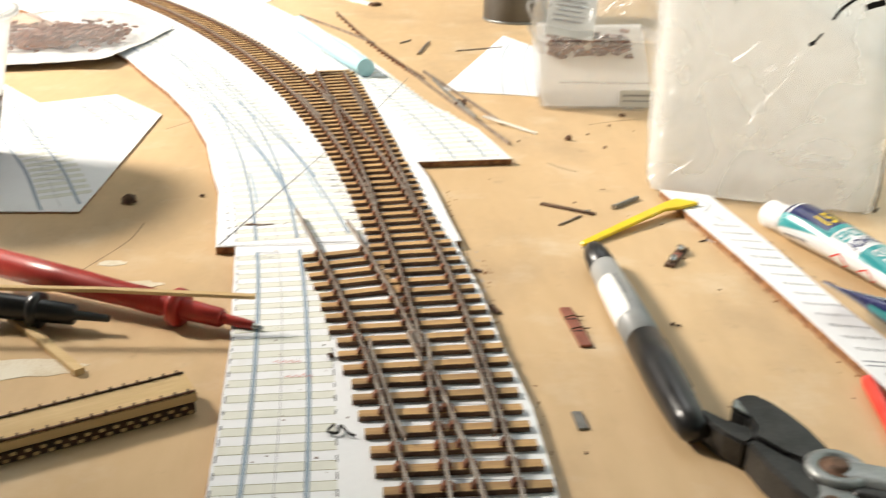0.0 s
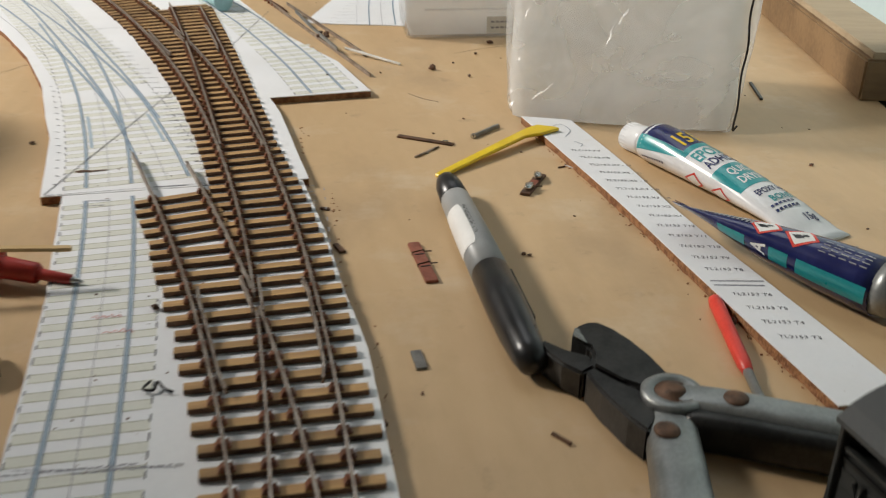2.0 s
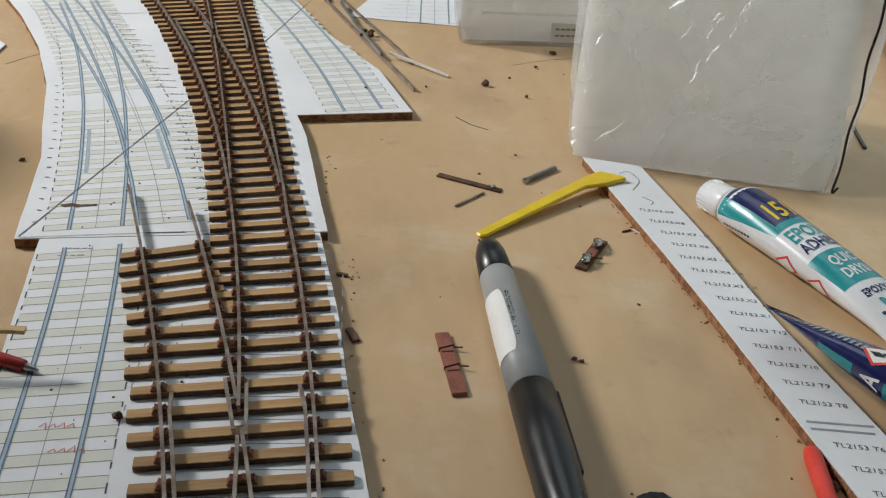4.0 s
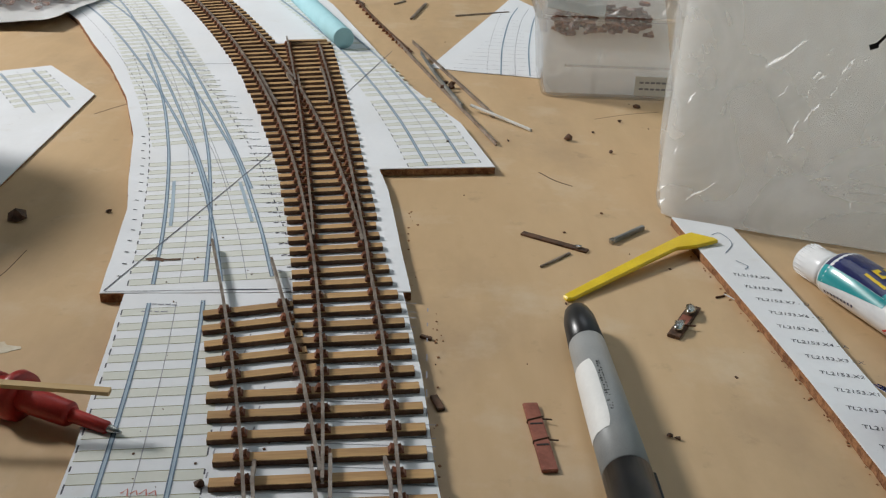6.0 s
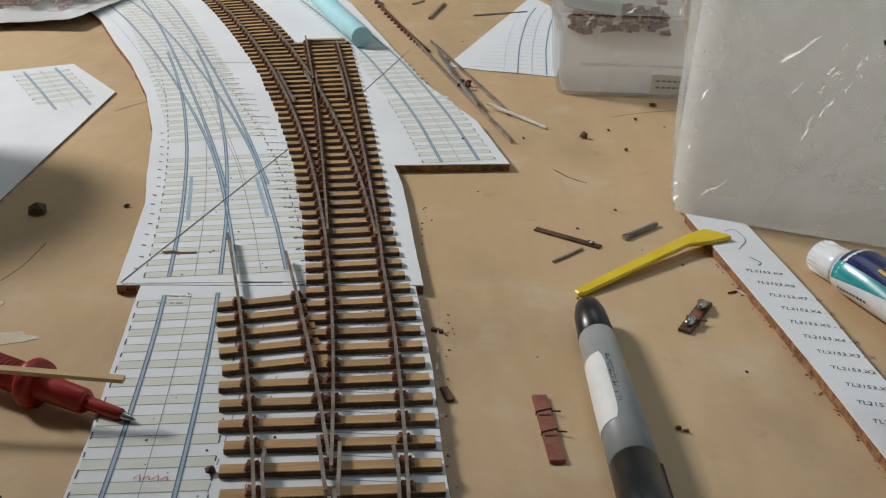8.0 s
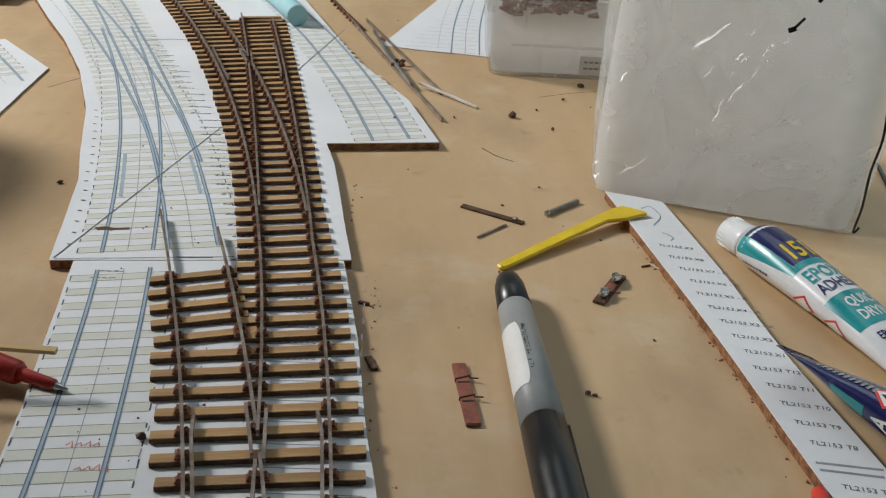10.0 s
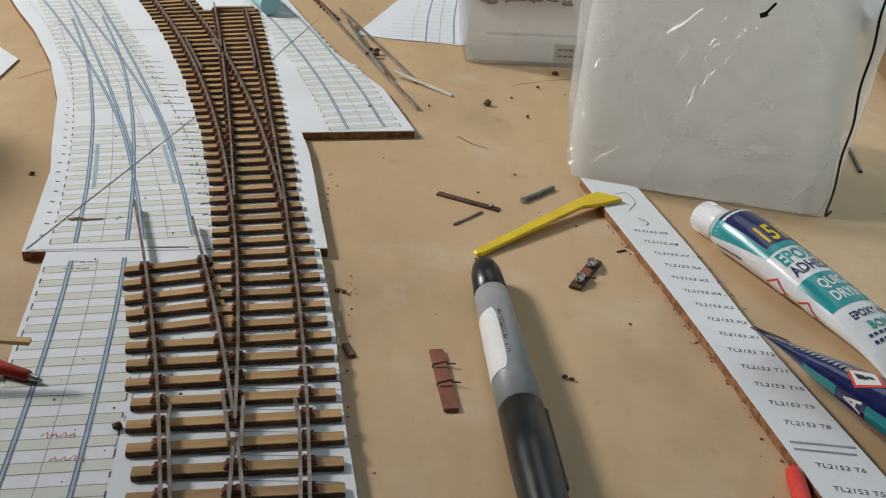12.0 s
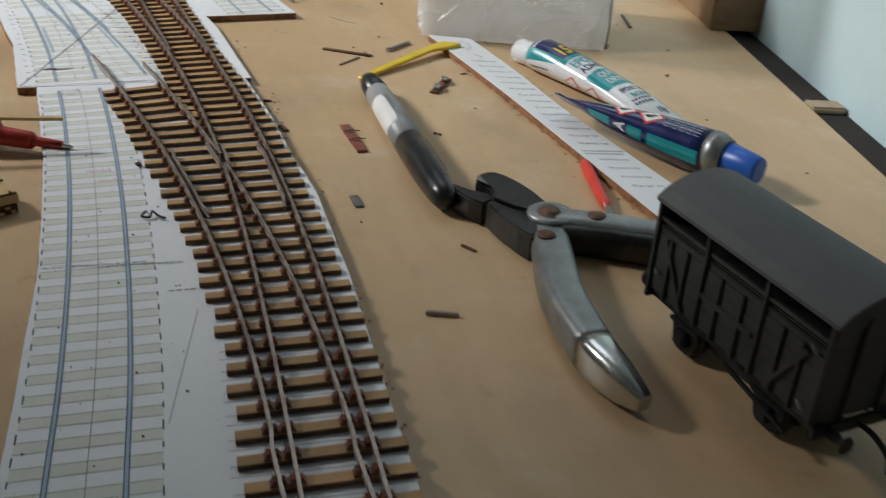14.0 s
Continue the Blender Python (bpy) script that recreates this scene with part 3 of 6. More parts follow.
def route(fx, y0, y1, step=0.006):
    n = max(2, int((y1 - y0) / step))
    return [Vector((fx(y0 + (y1 - y0) * k / n), y0 + (y1 - y0) * k / n)) for k in range(n + 1)]


TIMBER_TOP, RAIL_FOOT = TOP + 0.0017, TOP + 0.0017 + 0.0005
SECTION = [(-0.00042, 0), (0.00042, 0), (0.00042, 0.00045), (0.00018, 0.0007), (0.00018, 0.0013), (0.00046, 0.0015), (0.00046, 0.0020), (-0.00046, 0.0020),
           (-0.00046, 0.0015), (-0.00018, 0.0013), (-0.00018, 0.0007), (-0.00042, 0.00045)]
timber_meshes = {}
chair_mesh = None


def make_chair():
    bm = box((0.0040, 0.0024, 0.00055), (0, 0, 0.000275))
    box((0.0010, 0.0021, 0.0013), (-0.00105, 0, 0.0010), Matrix.Rotation(0.35, 4, "Y"), bm=bm)
    box((0.0009, 0.0019, 0.0012), (0.00105, 0, 0.0009), Matrix.Rotation(-0.35, 4, "Y"), bm=bm)
    me = bpy.data.meshes.new("chair")
    bm.to_mesh(me)
    bm.free()
    me.materials.append(CHAIR)
    return me


chair_mesh = make_chair()


def timber(parent, inv, p0, p1, rails, rnd):
    """One timber from p0 to p1, with a chair wherever a rail (a line of points) crosses it."""
    p0, p1 = Vector(p0), Vector(p1)
    d = p1 - p0
    length = round(d.length / 0.001) * 0.001
    if length not in timber_meshes:
        bm = box((length, 0.0035, 0.0017), (0, 0, 0.00085), None, 0.00012)
        # top faces take the timber colour, all others the painted shade
        for f in bm.faces:
            f.material_index = 0 if f.normal.z > 0.5 else 1
        me = bpy.data.meshes.new("timber")
        bm.to_mesh(me)
        bm.free()
        me.materials.append(TIMBER)
        me.materials.append(SIDE_SHADE)
        timber_meshes[length] = me
    ob = new("timber", timber_meshes[length])
    ob.parent = parent
    turn = math.atan2(d.y, d.x) + rnd.uniform(-0.008, 0.008)
    mid = (p0 + p1) / 2
    m = Matrix.Translation((mid.x, mid.y, TOP)) @ Matrix.Rotation(turn, 4, "Z")
    ob.matrix_basis = inv @ m
    u = d.normalized()
    for line in rails:
        for a, b in zip(line, line[1:]):
            # crossing of the rail's short piece with the timber's middle line
            e = b - a
            det = e.x * u.y - e.y * u.x
            if abs(det) < 1e-12:
                continue
            w = p0 - a
            s = (w.x * u.y - w.y * u.x) / det
            if 0 <= s < 1:
                k = (a + e * s - p0).dot(u)
                if -0.0005 < k < d.length + 0.0005:
                    c = new("chair", chair_mesh)
                    c.parent = ob
                    c.matrix_basis = Matrix.Translation((k - d.length / 2, 0, 0.00175))
    return ob


def rail(parent, inv, line, name="rail", mat=None, drop=0.0):
    return part(name, sweep([(q.x, q.y, RAIL_FOOT - drop) for q in line], SECTION), mat or RAIL, parent, "", inv)


BASE1, BASE2 = (0.08, -0.15, TOP), (0.03, 0.2, TOP)
turnout = thing("model_turnout", Matrix.Translation(BASE1), "hand-built model railway turnout with brown timbers and steel rails", "model track", "model turnouts")
turnout2 = thing("model_turnout", Matrix.Translation(BASE2), "curved model railway turnout and track with brown timbers", "model track", "model turnouts")
INV1, INV2 = Matrix.Translation(BASE1).inverted(), Matrix.Translation(BASE2).inverted()
JOINT, CROSS1, CROSS2 = 0.012, -0.092, 0.224
stock_a = beside(route(left_x, -0.315, 0.036), -HALF)
rail_c_near = beside(route(left_x, -0.30, CROSS1 - 0.010), HALF)
rail_c_far = beside(route(left_x, CROSS1 + 0.001, 0.018), HALF)
rail_b_near = beside(route(main_x, -0.30, CROSS1 - 0.010), -HALF)
rail_b_far = beside(route(main_x, CROSS1 + 0.001, JOINT), -HALF)
stock_d = beside(route(main_x, -0.315, JOINT), HALF)
wing_1 = beside(route(main_x, CROSS1 - 0.010, CROSS1 + 0.010, 0.004), -HALF + 0.0019)
wing_2 = beside(route(left_x, CROSS1 - 0.010, CROSS1 + 0.010, 0.004), HALF - 0.0019)
check_1 = beside(route(left_x, -0.140, -0.084, 0.004), -HALF + 0.0021)
check_2 = beside(route(main_x, -0.140, -0.084, 0.004), HALF - 0.0021)


def flared(line, side):
    """A check rail with its two ends bent away from the running rail."""
    out = list(line)
    for i, k in ((0, 1.0), (1, 0.4), (-1, 1.0), (-2, 0.4)):
        out[i] = out[i] + Vector((side * 0.0010 * k, 0))
    return out


for line in (stock_a, rail_c_near, rail_c_far, rail_b_near, rail_b_far, stock_d):
    rail(turnout, INV1, line)
for line, side in ((wing_1, 0.5), (wing_2, -0.5)):
    rail(turnout, INV1, line, "wing_rail")
for line, side in ((flared(check_1, 1), 1), (flared(check_2, -1), -1)):
    rail(turnout, INV1, line, "check_rail")
m_left = beside(route(main_x, JOINT + 0.0004, 0.86), -HALF)
m_right = beside(route(main_x, 0.034, 0.86), HALF)
s_left = beside(route(spur_x, 0.040, CROSS2 - 0.010), -HALF)
s_left_far = beside(route(spur_x, CROSS2 + 0.002, 0.316), -HALF)
s_right = beside(route(lambda y: spur_x(y) if y > 0.03 else main_x(y) + (spur_x(0.03) - main_x(0.03)) * max(0, (y - 0.012)) / 0.018, JOINT + 0.0004, 0.302), HALF)
m_right_near, m_right_far = [q for q in m_right if q.y < CROSS2 - 0.008], [q for q in m_right if q.y > CROSS2 + 0.002]
check_3 = flared(beside(route(main_x, 0.190, 0.245, 0.004), -HALF + 0.0022), 1)
check_4 = flared(beside(route(spur_x, 0.190, 0.250, 0.004), HALF - 0.0022), -1)
wing_3 = beside(route(spur_x, CROSS2 - 0.010, CROSS2 + 0.012, 0.004), -HALF + 0.0019)
wing_4 = beside(route(main_x, CROSS2 - 0.010, CROSS2 + 0.012, 0.004), HALF - 0.0019)
for line in (m_left, m_right_near, m_right_far, s_left, s_left_far, s_right):
    rail(turnout2, INV2, line)
for line in (wing_3, wing_4):
    rail(turnout2, INV2, line, "wing_rail")
for line in (check_3, check_4):
    rail(turnout2, INV2, line, "check_rail")

rnd = random.Random(11)


def across(fx, y):
    """The unit vector across a route at y."""
    d = Vector((fx(y + 0.002) - fx(y - 0.002), 0.004)).normalized()
    return Vector((d.y, -d.x))


near_rails = [stock_a, rail_c_near, rail_c_far, rail_b_near, rail_b_far, stock_d]
for k in range(29):
    y = -0.0517 - 0.0091 * k
    u = across(main_x, y)
    c = Vector((main_x(y), y))
    lx = left_x(y) - HALF - 0.0068 + rnd.uniform(-0.0012, 0.0008)
    rx = main_x(y) + HALF + 0.0083 + rnd.uniform(-0.0008, 0.0008)
    timber(turnout, INV1, c + u * ((lx - c.x) / u.x), c + u * ((rx - c.x) / u.x), near_rails, rnd)
for k in range(6):
    y = -0.0485 + 0.00875 * k
    u = across(left_x, y + 0.006)
    p = Vector((left_x(y) - HALF - 0.0068 + rnd.uniform(-0.0015, 0.0005), y))
    if k < 5:
        timber(turnout, INV1, p, p + u * (0.0296 - 0.0005 * k), near_rails, rnd)
    y2 = -0.0434 + 0.0087 * k
    u2 = across(main_x, y2)
    c = Vector((main_x(y2), y2))
    timber(turnout, INV1, c - u2 * min(0.0172, 0.0150 + 0.0007 * k), c + u2 * 0.0172, near_rails, rnd)
far_rails = [m_left, m_right, s_left, s_left_far, s_right, rail_b_far, stock_d]
y = 0.0088
while y < 0.85:
    c = Vector((main_x(y), y))
    slope = math.hypot(1, (main_x(y + 0.002) - main_x(y - 0.002)) / 0.004)
    if y < 0.055:
        u = across(main_x, y)
        timber(turnout2, INV2, c - u * 0.0166, c + u * 0.0160, far_rails, rnd)
    elif y < 0.302:
        u = (across(main_x, y) + across(spur_x, y)).normalized()
        x1 = spur_x(y) + 0.0153
        timber(turnout2, INV2, c - u * (0.0166 + rnd.uniform(-0.0004, 0.0004)), c + u * ((x1 - c.x) / u.x), far_rails, rnd)
    else:
        u = across(main_x, y)
        timber(turnout2, INV2, c - u * 0.0166, c + u * 0.0160, far_rails, rnd)
        if y < 0.318:
            q = Vector((spur_x(y), y))
            u = across(spur_x, y)
            timber(turnout2, INV2, q - u * 0.0085, q + u * 0.0153, far_rails, rnd)
    y += 0.0086 / slope


# ---- left board and the labelled strip ----
LEFT_TOP = 0.0011
LEFT_OUTLINE = [(-0.0735, 0.0470), (-0.0725, 0.2110), (-0.1120, 0.2600), (-0.1534, 0.2365), (-0.2000, 0.2950), (-0.2800, 0.2600), (-0.2600, 0.0470)]
left_board, LEFT_INV = board("template_board", LEFT_OUTLINE, "white paper track template offcut lying on the worktop", 21, LEFT_TOP)
LEFT_LINE = spline([(-0.1290, 0.2505), (-0.0988, 0.2053), (-0.0760, 0.1700)])
LEFT_LINE2 = spline([(-0.1800, 0.2350), (-0.1640, 0.2050), (-0.1375, 0.1570), (-0.1100, 0.1090), (-0.0875, 0.0610), (-0.0820, 0.0500)])
template(left_board, LEFT_INV, [cut(LEFT_LINE, 0.183, 0.249), cut(LEFT_LINE2, 0.052, 0.233)], [(cut(LEFT_LINE, 0.192, 0.245), 0.0140, 0.0150, True), (cut(LEFT_LINE2, 0.060, 0.225), 0.0165, 0.0070, False)])
scribble = bmesh.new()
rnd = random.Random(31)
for k in range(17):
    y = 0.090 + 0.0072 * k
    x = -0.0955 - 0.42 * (y - 0.098)
    for j in range(6):
        ribbon([(x, y), (x + 0.0017, y + rnd.uniform(-0.0003, 0.0003))], 0.0006, INK + 0.0001, scribble)
        x -= 0.0024
tagged(part("timber_label", scribble, INK_DARK, left_board, "small lettering too faint to read", LEFT_INV), kind="stuff")
for ob in left_board.children:
    if ob.name.split(".")[0] not in ("cork_base", "paper_sheet"):
        ob.location.z = LEFT_TOP - TOP

STRIP_L = spline([(0.1970, 0.0705), (0.2035, 0.0250), (0.2110, -0.030), (0.2165, -0.080), (0.2210, -0.120), (0.2262, -0.165)], 5)
STRIP_R = spline([(0.2188, 0.0625), (0.2262, 0.0050), (0.2305, -0.045), (0.2378, -0.095), (0.2438, -0.135), (0.2480, -0.165)], 5)
strip, STRIP_INV = board("label_strip", [(q.x, q.y) for q in STRIP_L[::-1]] + [(q.x, q.y) for q in STRIP_R], "long curved paper strip on cork printed with timber numbers", 41)
strip["category"] = "paper strip"
codes = ["X9", "X8", "X7 - D", "X6 - C", "X5 - B", "X4 - A", "X3 - X", "X2", "X1", "T12", "T11", "T10", "T9", "T8", None, "T6", "T5", "T4", "T3"]
for k, code in enumerate(codes):
    y = 0.0230 - 0.0086 * k
    a = min(STRIP_L, key=lambda q: abs(q.y - y))
    m = Matrix.Translation((a.x + 0.0042, y, INK + 0.00004)) @ Matrix.Rotation(-0.20, 4, "Z") @ Matrix.Diagonal((1.12, 1, 1, 1))
    if code:
        part("timber_number", words(("TL2153." if code[0] == "X" else "TL2153 ") + code, 0.0018, m), INK_DARK, strip, "", STRIP_INV)
    else:
        bars = bmesh.new()
        for off, wide in ((0.0012, 0.017), (-0.0016, 0.016)):
            ribbon([(a.x + 0.002, y + off), (a.x + 0.002 + wide, y + off - 0.0026)], 0.0009, INK, bars)
        part("printed_note", bars, INK_GREY, strip, "", STRIP_INV)
loop = bmesh.new()
ribbon(spline([(0.2085, 0.055), (0.2125, 0.0565), (0.2145, 0.048), (0.2100, 0.040)]), 0.0003, INK + 0.0001, loop)
ribbon(spline([(0.2120, 0.034), (0.2150, 0.030), (0.2135, 0.0275)]), 0.0003, INK + 0.0001, loop)
part("drawn_line", loop, INK_BLUE, strip, "", STRIP_INV)


# ---- marker pen ----
def pen_between(p0, p1, radius):
    d = Vector(p1) - Vector(p0)
    return Matrix.Translation(p0) @ d.to_track_quat("X", "Z").to_matrix().to_4x4(), d.length


PEN_M, PEN_L = pen_between((0.1482, -0.0072, 0.0062), (0.1514, -0.1404, 0.0060), 0.006)
pen = thing("marker_pen", PEN_M, "slim grey marker pen with black cap and black grip", "marker pen")
part("cap", lathe([(0, 0.0008), (0.0008, 0.0026), (0.003, 0.0040), (0.008, 0.0050), (0.0215, 0.0055), (0.0218, 0.0051)]), BLACK_PLASTIC, pen, "black rounded plug")
part("barrel", lathe([(0.0217, 0.0050), (0.0219, 0.0055), (0.050, 0.0060), (0.0795, 0.0062), (0.0797, 0.0058)]), GREY_PLASTIC, pen, "silver-grey barrel")
grip = part("grip", lathe([(0.0796, 0.0058), (0.0800, 0.0062), (0.100, 0.0062), (0.116, 0.0058), (0.126, 0.0051), (0.1310, 0.0042), (PEN_L - 0.0008, 0.0024), (PEN_L, 0.0010)]),
            BLACK_PLASTIC, pen, "black pointed cap")
part("clip", box((0.030, 0.0010, 0.0020), (0.0960, 0.0059, 0.0012), Matrix.Rotation(-0.012, 4, "Z"), 0.0003), BLACK_PLASTIC, grip)


def wrap(x0, x1, a0, a1, radius, lift=0.00008, steps=10, lengths=8, trim=0.0):
    """A printed patch lying on a round body, from angle a0 to a1 (degrees, 90 on top)."""
    bm = bmesh.new()
    rows = []
    for i in range(lengths + 1):
        u = i / lengths
        x = x0 + (x1 - x0) * u
        cutin = trim * (abs(2 * u - 1) ** 6)
        r = (radius(x) if callable(radius) else radius) + lift
        rows.append([bm.verts.new((x, r * math.cos(radians(a)), r * math.sin(radians(a)))) for a in np.linspace(a0 + cutin, a1 - cutin, steps + 1)])
    for a, b in zip(rows, rows[1:]):
        for k in range(steps):
            bm.faces.new((a[k], a[k + 1], b[k + 1], b[k]))
    return smooth(bm)


part("label", wrap(0.0365, 0.0675, 106, 200, lambda x: 0.00552 + 0.0005 * (x - 0.0219) / 0.0281 if x < 0.05 else 0.00602 + 0.0002 * (x - 0.05) / 0.0295, 0.00012, lengths=14, trim=9), WHITE_LABEL, pen, "blank white label")
lettering = bmesh.new()
rnd = random.Random(2)
for k in range(22):
    x0 = 0.0385 + 0.00115 * k
    for a0, tall in ((97, 6), (90, 4)):
        if rnd.random() < 0.2:
            continue
        rows = wrap(x0, x0 + rnd.uniform(0.0003, 0.0009), a0 + rnd.uniform(-2, 2), a0 + tall * rnd.uniform(0.5, 1.1), 0.00595, 0.0001, 2, 1)
        me = bpy.data.meshes.new("tmp")
        rows.to_mesh(me)
        rows.free()
        lettering.from_mesh(me)
        bpy.data.meshes.remove(me)
part("print", lettering, BLACK_PLASTIC, pen, "unreadable black print")

# ---- side cutters ----
CUT_M = Matrix.Translation((0.183, -0.155, 0.0))
cutters = thing("side_cutters", CUT_M, "open side-cutting pliers with black jaws and steel handles", "pliers")
CUT_INV = CUT_M.inverted()


def jaw(outline, z0, z1, soft):
    return bevel(prism(outline, z0, z1), soft, 2)


disc = [(0.1632, -0.1338), (0.1655, -0.1285), (0.1692, -0.1266), (0.1728, -0.1270), (0.1762, -0.1312), (0.1793, -0.1378), (0.1817, -0.1453), (0.1832, -0.1540), (0.1760, -0.1610),
        (0.1700, -0.1560), (0.1645, -0.1478), (0.1662, -0.1430), (0.1664, -0.1394)]
beak = [(0.1542, -0.1326), (0.1562, -0.1316), (0.1608, -0.1372), (0.1664, -0.1412), (0.1662, -0.1462), (0.1618, -0.1492), (0.1578, -0.1440), (0.1548, -0.1372)]
heel = [(0.1624, -0.1496), (0.1668, -0.1466), (0.1722, -0.1560), (0.1760, -0.1640), (0.1738, -0.1720), (0.1700, -0.1762), (0.1672, -0.1700), (0.1640, -0.1590)]
part("jaw", jaw(disc, 0.0010, 0.0108, 0.0010), BLACK_STEEL, cutters, "rounded black jaw", CUT_INV)
part("jaw", jaw(beak, 0.0002, 0.0090, 0.0007), BLACK_STEEL, cutters, "narrow black jaw tip", CUT_INV)
part("jaw_heel", jaw(heel, 0.0001, 0.0098, 0.0007), BLACK_STEEL, cutters, "angular black jaw heel", CUT_INV)
part("cutting_edge", prism([(0.1634, -0.1340), (0.1650, -0.1302), (0.1660, -0.1308), (0.1662, -0.1385)], 0.0105, 0.0111), STEEL, cutters, "bright ground edge", CUT_INV)
UPRIGHT = Matrix.Rotation(radians(-90), 4, "Y")
pivot = part("pivot", lathe([(0, 0.0080), (0.0024, 0.0082), (0.0032, 0.0074), (0.0033, 0.0052), (0.0026, 0.0048)], 36, Matrix.Translation((0.1810, -0.1632, 0.0085)) @ UPRIGHT), STEEL_DULL, cutters, "round steel boss", CUT_INV)
part("rivet", lathe([(0, 0.0050), (0.0004, 0.0046), (0.0005, 0.0032), (0.0014, 0.0028), (0.0017, 0.0016)], 28, Matrix.Translation((0.1810, -0.1632, 0.0109)) @ UPRIGHT), RUST, pivot, "dark brown rivet", CUT_INV)


def plate(rx, ry, k=20):
    """A rounded box section."""
    out = []
    for i in range(k):
        c, s = math.cos(2 * math.pi * (i + 0.5) / k), math.sin(2 * math.pi * (i + 0.5) / k)
        out.append((rx * math.copysign(abs(c) ** 0.6, c), ry * math.copysign(abs(s) ** 0.6, s)))
    return out


H1 = spline([(0.1802, -0.1640, 0.0052), (0.1755, -0.1800, 0.0056), (0.1684, -0.2080, 0.0064), (0.1664, -0.2340, 0.0066), (0.1678, -0.2480, 0.0064), (0.1712, -0.2588, 0.0056)], 7)
S1 = []
for i in range(len(H1)):
    u = i / (len(H1) - 1)
    S1.append(((1.02 + 0.12 * math.sin(math.pi * min(1, u * 1.7))) * (1 - 0.62 * max(0, (u - 0.5) / 0.5) ** 1.9), (0.74 + 0.26 * min(1, u * 1.6)) * (1 - 0.6 * max(0, (u - 0.7) / 0.3) ** 2)))
cut_at = int(len(H1) * 0.62)
part("handle", smooth(sweep(H1[:cut_at + 1], plate(0.0057, 0.0062), sizes=S1[:cut_at + 1])), STEEL_DULL, cutters, "brushed grey steel handle", CUT_INV)
part("handle_end", smooth(sweep(H1[cut_at:], plate(0.0057, 0.0062), sizes=S1[cut_at:])), STEEL, cutters, "polished curved handle end", CUT_INV)
H2 = spline([(0.1800, -0.1628, 0.0060), (0.1905, -0.1676, 0.0070), (0.2070, -0.1762, 0.0072), (0.2255, -0.1848, 0.0070), (0.2480, -0.1930, 0.0068), (0.2720, -0.1990, 0.0064)], 6)
S2 = [(1.0, 1.0)] * (len(H2) - 2) + [(0.8, 0.85), (0.4, 0.5)]
part("handle", smooth(sweep(H2, plate(0.0056, 0.0054), sizes=S2)), STEEL_DULL, cutters, "grey steel handle", CUT_INV)
part("handle_lining", smooth(sweep([(q.x - 0.0030, q.y - 0.0060, q.z - 0.0012) for q in H2[3:22]], plate(0.0032, 0.0052))), BLACK_STEEL, cutters, "blackened inner side", CUT_INV)
for x, y, z in ((0.1740, -0.1775, 0.0112), (0.1945, -0.1698, 0.0128)):
    part("rivet", lathe([(0, 0.0032), (0.0006, 0.0030), (0.0010, 0.0012)], 20, Matrix.Translation((x, y, z - 0.0006)) @ UPRIGHT), RUST, cutters, "", CUT_INV)

# ---- cattle wagon ----
VAN_M = Matrix.Translation((0.2088, -0.2490, 0.0)) @ Matrix.Rotation(radians(-90 + 8.6), 4, "Z") @ Matrix.Diagonal((0.965, 0.965, 1.11, 1.0))
wagon = thing("model_wagon", VAN_M, "dark grey model railway cattle wagon with curved roof", "model wagon")
VL, VW, V0, V1 = 0.069, 0.0305, 0.0130, 0.0385
part("body", box((VL, VW - 0.0012, 0.0318 - V0), (0, 0, (V0 + 0.0318) / 2), None, 0.0003), VAN_GREY, wagon)
# black sheet and block paint the shade inside the wagon
part("inner_floor", box((VL - 0.002, VW - 0.0030, 0.0006), (0, 0, 0.0321)), VAN_BLACK, wagon, "black sheet standing for the shade inside the wagon")
part("interior", box((VL - 0.003, VW - 0.0150, V1 - 0.0318), (0, 0, (0.0318 + V1) / 2 + 0.0004)), VAN_BLACK, wagon, "black block standing for the shade behind the slots")
# block added to darken the underside: gear and shade in one black mass
part("brake_gear", box((0.050, 0.0150, 0.0062), (0, 0, 0.0070), None, 0.0010), VAN_BLACK, wagon, "black block for underframe gear and the shade around it")
roof = bmesh.new()
rows = []
for i in range(13):
    u = -1 + 2 * i / 12
    yy, zz = u * (VW / 2 + 0.0011), V1 + 0.0056 * (1 - u * u) ** 0.85
    rows.append([roof.verts.new((x, yy, zz + dz)) for x, dz in ((-VL / 2 - 0.0012, 0), (VL / 2 + 0.0012, 0), (VL / 2 + 0.0012, -0.0010), (-VL / 2 - 0.0012, -0.0010))])
for a, b in zip(rows, rows[1:]):
    for k in range(4):
        roof.faces.new((a[k], a[(k + 1) % 4], b[(k + 1) % 4], b[k]))
roof.faces.new(rows[0][::-1])
roof.faces.new(rows[-1])
bmesh.ops.recalc_face_normals(roof, faces=roof.faces)
part("roof", roof, ROOF_GREY, wagon, "plain curved grey roof")
